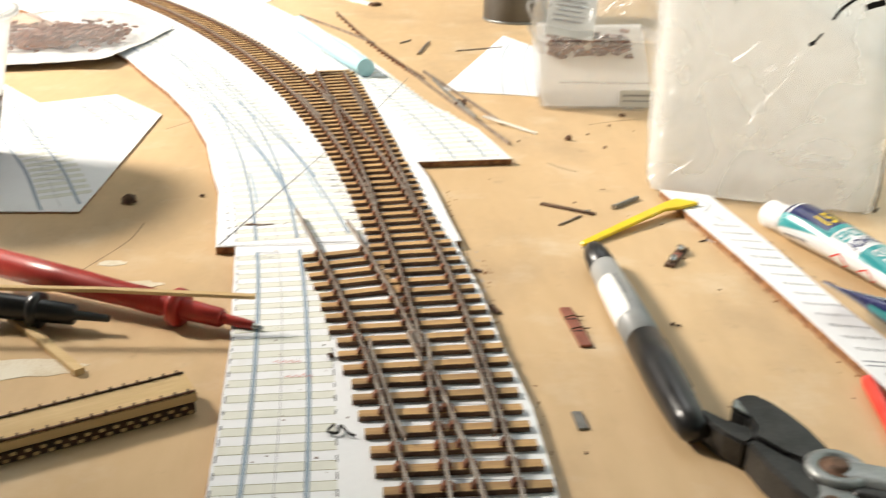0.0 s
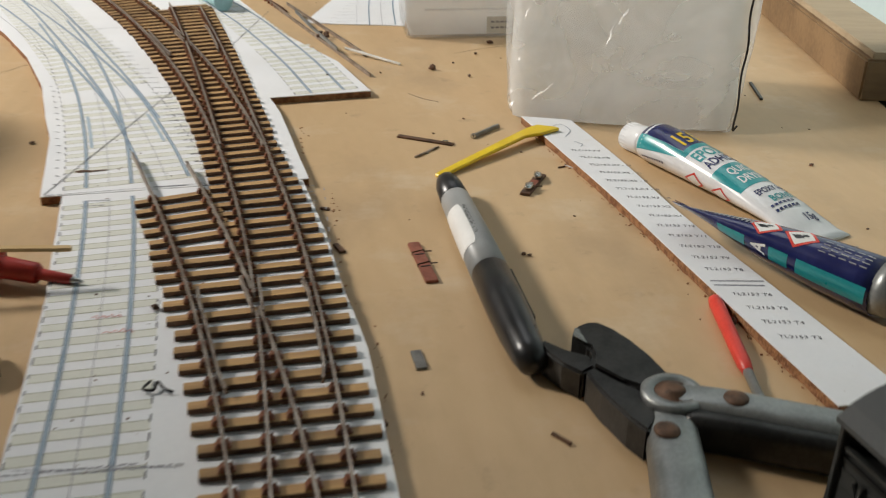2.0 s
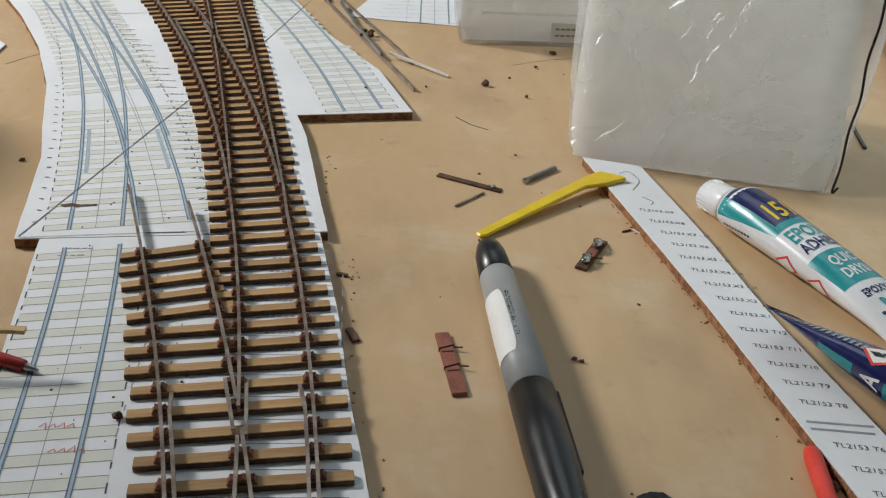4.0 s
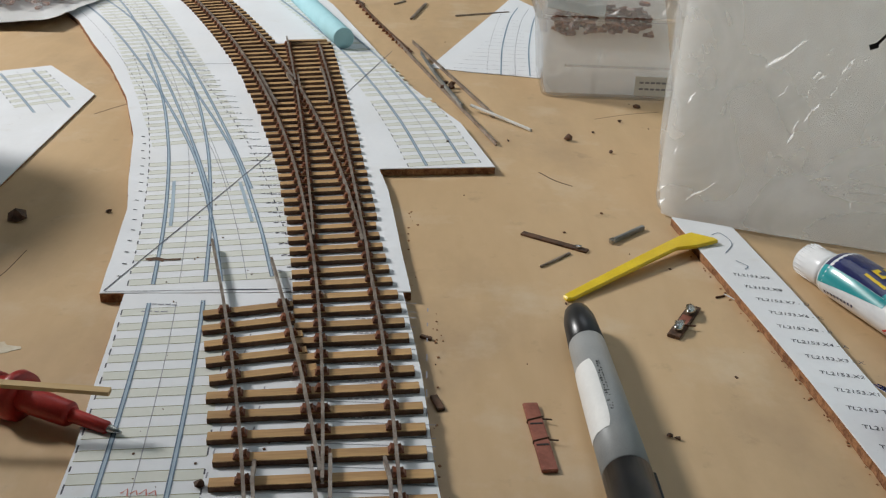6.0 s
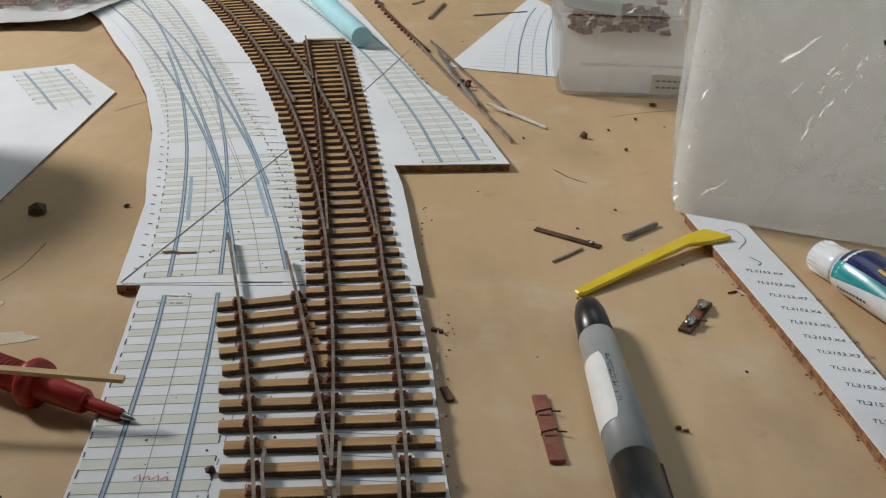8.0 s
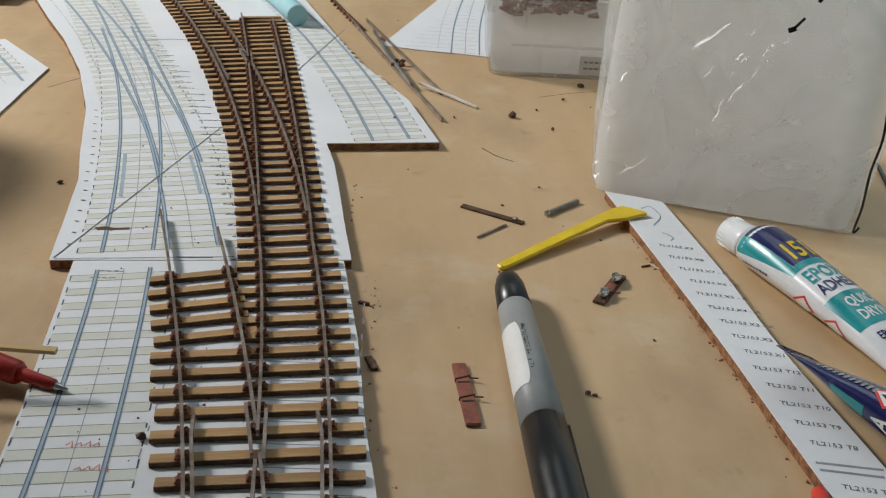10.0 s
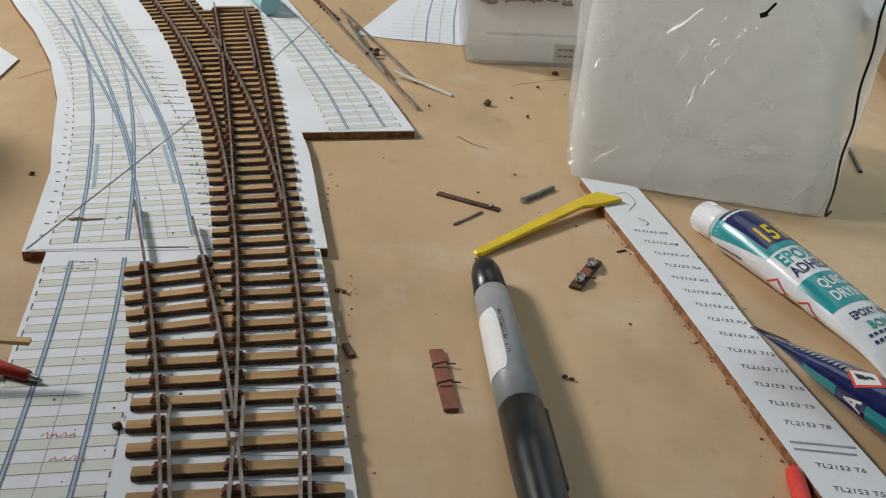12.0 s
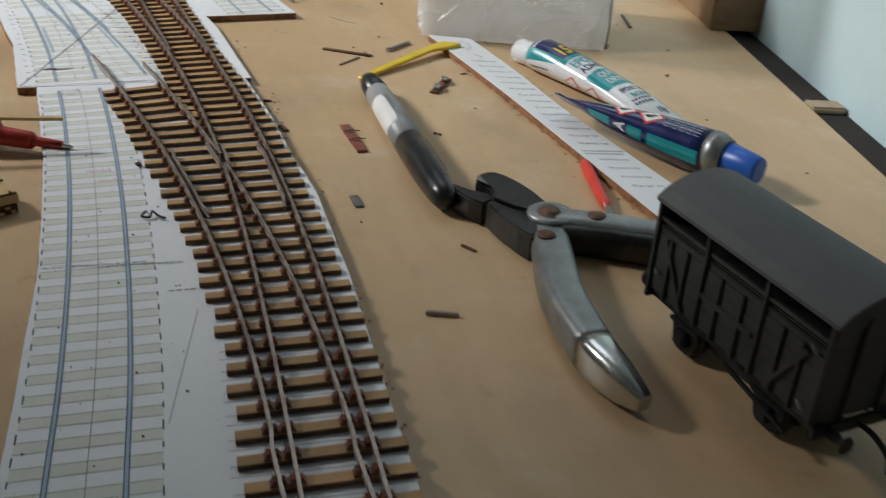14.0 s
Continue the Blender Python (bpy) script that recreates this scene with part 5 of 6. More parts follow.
chair_line = spline([(0.0885, 0.312, 0.0008), (0.0690, 0.3720, 0.0008), (0.0450, 0.4550, 0.0008), (0.0140, 0.5850, 0.0008)], 8)
part("rail", sweep(chair_line, SECTION), RUST, chaired, "", CH_INV)
rnd = random.Random(8)
for k in range(30):
    a = chair_line[min(len(chair_line) - 2, int(k * (len(chair_line) - 1) / 30))]
    c = new("chair", chair_mesh)
    c.parent = chaired
    c.matrix_basis = CH_INV @ Matrix.Translation((a.x, a.y, 0.0002)) @ Matrix.Rotation(rnd.uniform(-0.5, 0.3), 4, "Z") @ Matrix.Rotation(rnd.uniform(-0.4, 0.4), 4, "X")
for k in range(4):
    c = lone("rail_chair", lump(60 + k, (0.0022, 0.0018, 0.0014), 0.3), SCRAP, "small brown plastic chair caught on the rails", "rail chair",
             (0.0, 0.0, 0.0), "loose chairs")
    c.location = (0.1095 + 0.004 * (k % 2), 0.236 + 0.006 * (k // 2), 0.0012)
loose_rail("silver_wire", [(0.1228, 0.2040, 0.0030), (0.1375, 0.1895, 0.0018), (0.1515, 0.1745, 0.0008)], material("tinned_wire", (0.78, 0.77, 0.73), (0.68, 0.67, 0.62), 0.35, metal=0.6, bump=0.05), "bright silver wire offcut", "wire", ring(0.0008, 0.0008, 8))


def offcut(name, p0, p1, width, thick, mat, label, category="offcut", z=0.0):
    d = Vector(p1) - Vector(p0)
    bm = box((d.length, width, thick), (d.length / 2, 0, thick / 2), None, min(width, thick) * 0.18)
    ob = lone(name, bm, mat, label, category, (0, 0, 0), "offcuts")
    ob.matrix_world = laid(p0, p1, z)
    return ob


offcut("metal_strip", (0.1372, 0.0592), (0.1603, 0.0449), 0.0030, 0.0008, RUST, "flat brown copper-clad strip offcut")
offcut("metal_strip", (0.1415, 0.0318), (0.1535, 0.0432), 0.0010, 0.0008, RAIL, "thin dark rail offcut", z=0.0)
lone("solder_blob", lump(4, (0.0014, 0.0012, 0.0007)), SOLDER, "tiny bright solder blob on the brown strip", "solder", (0, 0, 0)).location = (0.1572, 0.0470, 0.0008)
offcut("rail_offcut", (0.1708, 0.0530), (0.1852, 0.0660), 0.0018, 0.0018, STEEL_DULL, "short bright rail offcut")
offcut("solder_tip", (0.1700, 0.0524), (0.1716, 0.0538), 0.0021, 0.0020, SOLDER, "bright solder on the end of the rail offcut", "solder")
cop = thing("copper_strip", laid((0.1300, -0.0510), (0.1325, -0.0795)), "copper-clad sleeper strip bound with fine wire", "copper strip", "offcuts")
part("strip", box((0.0288, 0.0042, 0.0012), (0.0144, 0, 0.0006), None, 0.0002), COPPER, cop)
for x in (0.0075, 0.0165):
    part("wire", box((0.0005, 0.0050, 0.0015), (x, 0, 0.00078), Matrix.Rotation(0.3, 4, "Z"), 0.0002), RUST, cop)
    part("wire_end", sweep([(x, 0.0018, 0.0010), (x + 0.001, 0.0045, 0.0014)], ring(0.00025, 0.00025, 6)), RUST, cop)
    part("notch", box((0.0006, 0.0034, 0.0002), (x + 0.0022, 0, 0.0012)), BLACK_STEEL, cop)
sol = thing("copper_strip", laid((0.1788, -0.0140), (0.1904, 0.0052)), "short copper strip with shiny solder blobs", "copper strip", "offcuts")
part("strip", box((0.0224, 0.0042, 0.0012), (0.0112, 0, 0.0006), None, 0.0002), RUST, sol)
part("copper_face", box((0.0060, 0.0030, 0.0003), (0.0112, 0, 0.0013)), COPPER, sol)
for x in (0.0055, 0.0170):
    blob = lump(int(x * 10000), (0.0032, 0.0018, 0.0012), 0.25, 2)
    bmesh.ops.translate(blob, vec=(x, 0, 0.0011), verts=blob.verts)
    part("solder", smooth(blob), SOLDER, sol, "shiny solder")
part("wire", sweep([(0.008, -0.001, 0.0012), (0.009, -0.0045, 0.0016)], ring(0.0003, 0.0003, 6)), RUST, sol)
offcut("grey_chip", (0.1218, -0.1195), (0.1224, -0.1288), 0.0032, 0.0008, GREY_SCRAP, "thin grey metal chip")
offcut("rail_offcut", (0.1288, -0.2010), (0.1382, -0.2038), 0.0014, 0.0014, RAIL, "short dark rail offcut")
offcut("rail_offcut", (0.2751, -0.0715), (0.2850, -0.0748), 0.0010, 0.0010, RAIL, "dark pin beside the glue tubes")
offcut("rail_offcut", (0.0885, 0.3970), (0.0985, 0.4460), 0.0022, 0.0016, RAIL, "short dark rail offcut")
offcut("rail_offcut", (0.0751, 0.4418), (0.0831, 0.4543), 0.0016, 0.0012, RAIL, "short dark rail offcut")
offcut("rail_offcut", (0.1196, 0.4112), (0.1590, 0.4275), 0.0012, 0.0012, RAIL, "thin straight rail offcut")
offcut("rail_offcut", (0.1995, 0.0126), (0.2030, 0.0140), 0.0006, 0.0006, RUST, "tiny brown wire offcut")
offcut("rail_offcut", (0.3275, 0.0900), (0.3345, 0.1180), 0.0016, 0.0012, BLACK_PLASTIC, "dark sliver beside the bag")
loose_rail("white_thread", [(0.2030, 0.0150), (0.2070, 0.0098), (0.2110, 0.0078, ), (0.2150, 0.0050)], TUBE_WHITE, "short curled white thread", "thread", ring(0.0002, 0.0002, 6), 0.0002)
wire_curl = sweep(spline([(0.0500, -0.1310, TOP + 0.0012), (0.0485, -0.1340, TOP + 0.0010), (0.0512, -0.1350, TOP + 0.0010), (0.0520, -0.1322, TOP + 0.0016),
                          (0.0540, -0.1350, TOP + 0.0012), (0.0562, -0.1362, TOP + 0.0008)], 5), ring(0.0004, 0.0004, 8))
lone("wire_curl", smooth(wire_curl), BLACK_STEEL, "dark curled bit of wire on the template", "wire", (0.052, -0.134, TOP))
rnd = random.Random(77)
crumbs = [(-0.0550, 0.0610, 0.0038, 0), (0.1683, 0.1634, 0.0026, 0), (0.2113, 0.2155, 0.0022, 0), (0.1982, 0.1920, 0.0012, 0), (0.1865, 0.1477, 0.0012, 0),
          (0.1665, -0.0640, 0.0010, 0), (0.1685, -0.0650, 0.0009, 0), (0.1475, 0.0060, 0.0006, 0),
          (0.3080, 0.0020, 0.0012, 0), (0.0995, -0.0660, 0.0012, 0), (0.2185, -0.1180, 0.0022, 0), (0.2150, -0.1230, 0.0016, 0), (-0.0230, 0.0690, 0.0012, 0),
          (0.1100, 0.1480, 0.0008, TOP), (0.0470, -0.0910, 0.0016, TOP), (0.1390, 0.1600, 0.0008, 0), (0.1820, 0.1750, 0.0008, 0)]
for k, (x, y, r, z) in enumerate(crumbs):
    ob = lone("crumb", lump(100 + k, (r, r * rnd.uniform(0.6, 1), r * 0.6)), SCRAP if k % 3 else RUST, "small dark brown scrap on the worktop", "crumb", (0, 0, 0), "crumbs")
    ob.location, ob.rotation_euler = (x, y, z), (0, 0, rnd.uniform(0, 6))
for p0, p1, wide in (((0.1030, -0.0480), (0.1052, -0.0545), 0.0022), ((0.0990, -0.0165), (0.1025, -0.0180), 0.0014), ((0.1075, -0.1480), (0.1100, -0.1530), 0.0012)):
    offcut("grey_chip", p0, p1, wide, 0.0010, RUST, "small dark chip against the board's edge", "scrap")
offcut("dark_sliver", (0.1508, -0.1618), (0.1545, -0.1668), 0.0010, 0.0009, RUST, "thin dark sliver on the worktop", "scrap")
dust = bmesh.new()
for k in range(75):
    x, y = rnd.uniform(0.10, 0.33), rnd.uniform(-0.28, 0.40)
    if rnd.random() < 0.35:
        x, y = rnd.uniform(-0.20, 0.0), rnd.uniform(-0.12, 0.25)
    if -0.12 < x < 0.11 and y > 0:
        continue
    r = rnd.uniform(0.00012, 0.00042)
    box((r * 2, r * rnd.uniform(1, 3), r), (x, y, r / 2), Matrix.Rotation(rnd.uniform(0, 3), 4, "Z"), bm=dust)
for k in range(80):
    y = rnd.uniform(-0.28, 0.12)
    x = rnd.uniform(0.024, 0.062) - max(0, y + 0.05) * 0.25
    r = rnd.uniform(0.00010, 0.00032)
    box((r * 2, r * rnd.uniform(1, 2.5), r), (x, y, TOP + r / 2), Matrix.Rotation(rnd.uniform(0, 3), 4, "Z"), bm=dust)
lone("dust", dust, SCRAP, "scattered fine brown dust and shavings", "dust", kind="stuff")
shavings = bmesh.new()
for k in range(150):
    y = rnd.uniform(-0.17, 0.05) if k % 2 else rnd.uniform(-0.3, 0.1)
    a = min(STRIP_L, key=lambda q: abs(q.y - y)) if k % 2 else Vector(((0.1085 if y < -0.1 else 0.1015 if y < 0 else 0.092), y))
    x = a.x - abs(rnd.gauss(0, 0.0011)) if k % 2 else a.x + 0.0015 + abs(rnd.gauss(0, 0.0015))
    r = rnd.uniform(0.00010, 0.00038)
    box((r * 2, r * 1.5, r), (x, y, r / 2), Matrix.Rotation(rnd.uniform(0, 3), 4, "Z"), bm=shavings)
lone("cork_crumbs", shavings, CORK, "brown cork crumbs along the cut board edges", "cork crumbs", kind="stuff")
smears = bmesh.new()
for x, y, a, b in ((-0.050, -0.090, 0.020, 0.007), (-0.030, -0.028, 0.010, 0.004), (-0.085, -0.080, 0.014, 0.006), (-0.045, -0.008, 0.006, 0.003)):
    ring_pts = [(x + a * math.cos(t) * rnd.uniform(0.7, 1.1), y + b * math.sin(t) * rnd.uniform(0.7, 1.1)) for t in np.linspace(0, 2 * math.pi, 18)[:-1]]
    prism(ring_pts, 0.00002, 0.00016, smears)
lone("glue_smear", smears, GLUE, "dried whitish glue smears on the worktop", "glue smear", kind="stuff")

scratch = bmesh.new()
for line, w in (([(-0.0640, 0.1830), (-0.0560, 0.1950), (-0.0430, 0.2110)], 0.0006), ([(-0.0420, 0.0360), (-0.0440, 0.0150), (-0.0520, -0.0080), (-0.0560, -0.0180)], 0.0004),
                ([(0.1500, 0.1220), (0.1560, 0.1130), (0.1630, 0.1070)], 0.0007), ([(0.186, 0.196), (0.205, 0.205), (0.222, 0.210)], 0.0005)):
    ribbon(spline([(*p, 0) for p in line], 6), w, 0.00005, scratch)
lone("scratch", scratch, RUST, "thin dark scratches in the worktop", "scratch", kind="stuff")

# ---- paper triangle ----
tri = thing("paper_offcut", Matrix.Translation((0.14, 0.33, 0)), "triangular white template paper offcut under the tub", "paper")
TRI_INV = Matrix.Translation((0.14, 0.33, 0)).inverted()
sheet = prism([(0.1010, 0.2800), (0.1655, 0.4800), (0.1900, 0.4200), (0.1650, 0.2640), (0.1500, 0.2680), (0.1250, 0.2730)], 0.0001, 0.0005)
part("sheet", sheet, PAPER, tri, "", TRI_INV)
TRI_LINE = spline([(0.1545, 0.268), (0.1595, 0.330), (0.1690, 0.400), (0.178, 0.44)])
d1, p1, th = bmesh.new(), bmesh.new(), bmesh.new()
for off in (-0.0118, 0.0050):
    ribbon(beside(TRI_LINE, off), 0.0010, 0.00056, p1)
    ribbon(beside(TRI_LINE, off), 0.0004, 0.00060, d1)
ribbon(beside(TRI_LINE, -0.0035), 0.0003, 0.00056, th)
dashes(beside(TRI_LINE, -0.0200), 0.0004, 0.00056, th)
for k in range(16):
    y = 0.272 + 0.0088 * k
    ribbon([(0.112 + 0.35 * (y - 0.27), y), (0.164, y - 0.003)], 0.0003, 0.00054, th)
part("rail_print", p1, INK_LIGHT, tri, "", TRI_INV)
part("rail_outline", d1, INK_BLUE, tri, "", TRI_INV)
part("sleeper_outline", th, INK_GREY, tri, "", TRI_INV)


# ---- bags and tubs ----
def puffy_box(w, d, h, seed, nx=26, nz=24, bulge=0.006, open_top=False):
    """An upright bag: rounded corners, sides that swell and dent."""
    bm = bmesh.new()
    bmesh.ops.create_cube(bm, size=1.0)
    bmesh.ops.subdivide_edges(bm, edges=bm.edges, cuts=nx, use_grid_fill=True)
    off = Vector((seed * 3.1, seed * 1.7, 0))
    for v in bm.verts:
        u = v.co * 2
        r = 0.07
        q = Vector([max(-1 + r, min(1 - r, c)) for c in u])
        e = u - q
        if e.length > 1e-6:
            u = q + e.normalized() * min(e.length, r) if e.length > r else u
        p = Vector((u.x * w / 2, u.y * d / 2, (u.z + 1) * h / 2))
        n = Vector((u.x ** 5, u.y ** 5, 0))
        k = noise.noise(p * 22 + off) * 0.5 + noise.noise(p * 60 + off) * 0.2
        p += n * bulge * k * min(1, (u.z + 1) * 2.2)
        p += Vector((0, 0, 1)) * max(0, u.z) ** 8 * bulge * noise.noise(p * 40 + off)
        v.co = p
    low = min(v.co.z for v in bm.verts)
    bmesh.ops.translate(bm, vec=(0, 0, -low), verts=bm.verts)
    if open_top:
        bmesh.ops.delete(bm, geom=[f for f in bm.faces if f.calc_center_median().z > h - 0.008], context="FACES")
    return smooth(bm)


BAG_A, BAG_B = Vector((0.1900, 0.0750)), Vector((0.2905, 0.0400))
BD = (BAG_B - BAG_A).normalized()
BN = Vector((-BD.y, BD.x))
bag_mid = BAG_A + BD * ((BAG_B - BAG_A).length / 2) + BN * 0.047
BAG_M = Matrix.Translation((bag_mid.x, bag_mid.y, 0.0)) @ Matrix.Rotation(math.atan2(BD.y, BD.x), 4, "Z")
bag = thing("plastic_bag", BAG_M, "large upright milky translucent plastic bag, wrinkled and shiny", "plastic bag")


def flare(x, z):
    """The bag opens out a little towards its top."""
    return x * (1 + 0.075 * min(1.0, max(0.0, z) / 0.09))


def bag_skin(w, d, h, seed, rough, corners, foot=0.006, lean=0.0):
    """A filled upright bag: a rounded plan with its own radius at each corner, a soft foot, sides swelling and creased, the mouth drawn in."""
    bm = bmesh.new()
    plan = []
    for (cx, cy, a0), r in zip(((1, -1, -90), (1, 1, 0), (-1, 1, 90), (-1, -1, 180)), corners):
        for j in range(9):
            a = radians(a0 + 90 * j / 8)
            plan.append(Vector((cx * (w / 2 - r) + r * math.cos(a), cy * (d / 2 - r) + r * math.sin(a))))
    close = []
    for a, b in zip(plan, plan[1:] + plan[:1]):
        n = max(1, int((b - a).length / 0.0022))
        close += [a.lerp(b, k / n) for k in range(n)]
    levels = [0.0, 0.0006, 0.0015, 0.003, 0.005, 0.0075] + [0.010 + (h - 0.010) * k / 54 for k in range(55)]
    rings = []
    off = Vector((seed * 5.3, 2.0, seed))
    for z in levels:
        t = max(0.0, 1 - z / foot)
        inset = foot * (1 - math.sqrt(max(0.0, 1 - t * t))) * 0.9
        row = []
        for q in close:
            p = Vector((q.x, q.y, z))
            out = Vector((q.x / (w / 2), q.y / (d / 2)))
            side = Vector((out.x ** 7, out.y ** 7)) if max(abs(out.x), abs(out.y)) > 0.01 else out
            side = side.normalized() if side.length > 1e-9 else out.normalized()
            soft = 0.0022 * noise.noise(p * 21 + off) - 0.0012
            fan = abs(noise.noise(Vector((math.atan2(z - 0.015, q.x + 0.045) * 8, (q.x + z) * 10, seed)))) ** 0.6
            fold = abs(noise.noise(p * 38 + off)) + 0.5 * abs(noise.noise(p * 95 + off))
            k = soft - rough * (0.0010 * fan + 0.0012 * fold) - inset + 0.0006 * noise.noise(Vector((q.x * 160, q.y * 160, seed))) * t
            shut = 1 - 0.30 * max(0.0, (z - 0.72 * h) / (0.28 * h)) ** 2
            x, y = q.x + side.x * k, (q.y + side.y * k - d / 2) * shut + d / 2 if q.y < 0 else (q.y + side.y * k)
            row.append(bm.verts.new((flare(x, z), y + lean * z, z + 0.0010 * noise.noise(Vector((q.x * 30, q.y * 30, 4))) * (1 if z > 0.1 else 0))))
        rings.append(row)
    n = len(close)
    for a, b in zip(rings, rings[1:]):
        for k in range(n):
            bm.faces.new((a[k], a[(k + 1) % n], b[(k + 1) % n], b[k]))
    bm.faces.new(rings[0][::-1])
    low = min(v.co.z for v in bm.verts)
    bmesh.ops.translate(bm, vec=(0, 0, -low), verts=bm.verts)
    return smooth(bm)


part("film", bag_skin(0.109, 0.097, 0.150, 2, 0.7, (0.004, 0.012, 0.016, 0.011)), MILKY_BAG, bag, "milky wrinkled plastic film")
def crumpled_slope(w, y0, z0, y1, z1, seed, nx=40, nz=44, spread=None, soft=0.0):
    """A creased inner sheet, added to catch the lamp, leaning back from the foot of the front."""
    bm = bmesh.new()
    rows = []
    for j in range(nz + 1):
        v = j / nz
        row = []
        for i in range(nx + 1):
            u = -1 + 2 * i / nx
            # rounded towards the sides and the foot
            edge = max(0.0, abs(u) - 0.80) / 0.20
            p = Vector((u * w / 2 * (1 - 0.05 * max(0, 1 - v * 9) ** 2), y0 + (y1 - y0) * v + soft * edge ** 2, z0 + (z1 - z0) * v ** 0.8))
            k = 0.0014 * noise.noise(p * 24 + Vector((seed, 0, 0))) + 0.0007 * abs(noise.noise(p * 60 + Vector((0, seed, 0))))
            fade = min(1, v * 8)
            row.append(bm.verts.new((spread(p.x, p.z) if spread else p.x, p.y + k * fade, p.z + k * fade)))
        rows.append(row)
    for a, b in zip(rows, rows[1:]):
        for k in range(nx):
            bm.faces.new((a[k], a[k + 1], b[k + 1], b[k]))
    return smooth(bm)


# added reflector: its slope faces the lamp and lightens the bag's front
part("packing", crumpled_slope(0.1050, -0.0452, 0.0012, 0.042, 0.100, 4, spread=flare, soft=0.004), BAG_REFLECTOR, bag, "milky creased sheet added inside to brighten the bag")


def glint(seed, p, q, y, half, facing, spread=lambda x, z: x):
    """One flank of a sharp fold in clear film, running from p to q and tipped towards facing."""
    rnd = random.Random(seed)
    n = (Vector(facing) + Vector((rnd.uniform(-0.06, 0.06), rnd.uniform(-0.06, 0.06), rnd.uniform(-0.06, 0.06)))).normalized()
    run = Vector((q[0] - p[0], 0, q[1] - p[1]))
    run.y = -(n.x * run.x + n.z * run.z) / n.y
    run.y = max(-0.5, min(0.5, run.y / run.length)) * run.length
    side = n.cross(run).normalized()
    bm = bmesh.new()
    last = None
    for i in range(11):
        t = i / 10
        w = half * (0.2 + 0.8 * math.sin(math.pi * t) * (0.6 + 0.4 * math.sin(8 * t + seed)))
        c = Vector((spread(p[0], p[1]), y, p[1])) + run * t - Vector((0, run.y * 0.5, 0)) + side * (0.0004 * math.sin(9 * t + 2 * seed))
        now = [bm.verts.new(c + side * w * o) for o in (-1.0, 0.1, 1.2)]
        now[1].co += n * w * 0.15
        if last:
            for m in range(2):
                bm.faces.new((last[m], last[m + 1], now[m + 1], now[m]))
        last = now
    bm.normal_update()
    bmesh.ops.reverse_faces(bm, faces=[f for f in bm.faces if f.normal.dot(n) < 0])
    return smooth(bm)


# sharp folds in the film, rising to the right, their upper flanks turned to the lamp
for k, (xa, za, xb, zb, size) in enumerate((
        (-0.0196, 0.0667, -0.0075, 0.0782, 1.6), (-0.0046, 0.0646, -0.0018, 0.0681, 1.5), (-0.0028, 0.064, 0.0001, 0.0666, 1.3), (0.0046, 0.0676, 0.0061, 0.0712, 1.2),
        (0.0067, 0.07, 0.0073, 0.0735, 1.0), (0.0063, 0.0651, 0.0072, 0.0674, 0.9), (0.0104, 0.0726, 0.012, 0.075, 0.8), (-0.0079, 0.0404, -0.0059, 0.0486, 1.2),
        (-0.0046, 0.0488, -0.0002, 0.0562, 1.2), (-0.0011, 0.0738, 0.0005, 0.0766, 0.7), (-0.0513, 0.0137, -0.0491, 0.016, 1.5), (-0.0511, 0.0075, -0.0486, 0.011, 1.6),
        (-0.0409, 0.0112, -0.0307, 0.0205, 0.7), (0.0215, 0.0253, 0.0228, 0.0274, 0.9), (0.017, 0.0182, 0.0178, 0.0213, 0.8), (0.0244, 0.012, 0.0254, 0.0141, 0.8),
        (-0.0475, 0.0295, -0.0457, 0.032, 0.9), (-0.0441, 0.0503, -0.0419, 0.0544, 0.8), (0.0023, 0.0588, 0.0042, 0.0631, 0.8), (-0.0138, 0.0567, -0.011, 0.0611, 0.6),
        (-0.0052, 0.0578, -0.0036, 0.0612, 0.7))):
    part("crease", glint(k, (xa, za), (xb, zb), -0.0492, 0.0009 * size, (-0.596, -0.595, 0.539), flare), CREASE_FILM, bag)
outline = bmesh.new()


def bag_stroke(points, width):
    """A felt-pen stroke on the bag's front: (along, up), the along counted from its corner."""
    pts = spline([(u - 0.0532, v) for u, v in points], 6)
    last = None
    for i, q in enumerate(pts):
        d = (pts[min(i + 1, len(pts) - 1)] - pts[max(i - 1, 0)]).normalized()
        s = Vector((-d.y, d.x)) * width / 2
        now = [outline.verts.new((flare(q.x + o * s.x, q.y), -0.0492, q.y + o * s.y)) for o in (-1, 1)]
        if last:
            outline.faces.new((last[0], last[1], now[1], now[0]))
        last = now


bag_stroke([(0.1062, 0.0062), (0.1045, 0.0040), (0.1047, 0.0150), (0.1036, 0.0290), (0.1040, 0.0420), (0.1024, 0.0560), (0.1027, 0.0700), (0.1016, 0.0840), (0.1026, 0.0960), (0.1030, 0.1015), (0.1005, 0.1040)], 0.0009)
bag_stroke([(0.0950, 0.1080), (0.0860, 0.1040), (0.0750, 0.0950), (0.0715, 0.0890)], 0.0013)
bag_stroke([(0.0648, 0.0775), (0.0660, 0.0792), (0.0684, 0.0830)], 0.0010)
bag_stroke([(0.0640, 0.0778), (0.0650, 0.0782), (0.0664, 0.0790)], 0.0019)
bag_stroke([(0.0830, 0.0950), (0.0860, 0.0965), (0.0900, 0.0978)], 0.0026)
part("pen_outline", outline, BLACK_PLASTIC, bag, "black felt-pen outline")

TUB_M = Matrix.Translation((0.1985, 0.2560, 0)) @ Matrix.Rotation(radians(-1.5), 4, "Z")


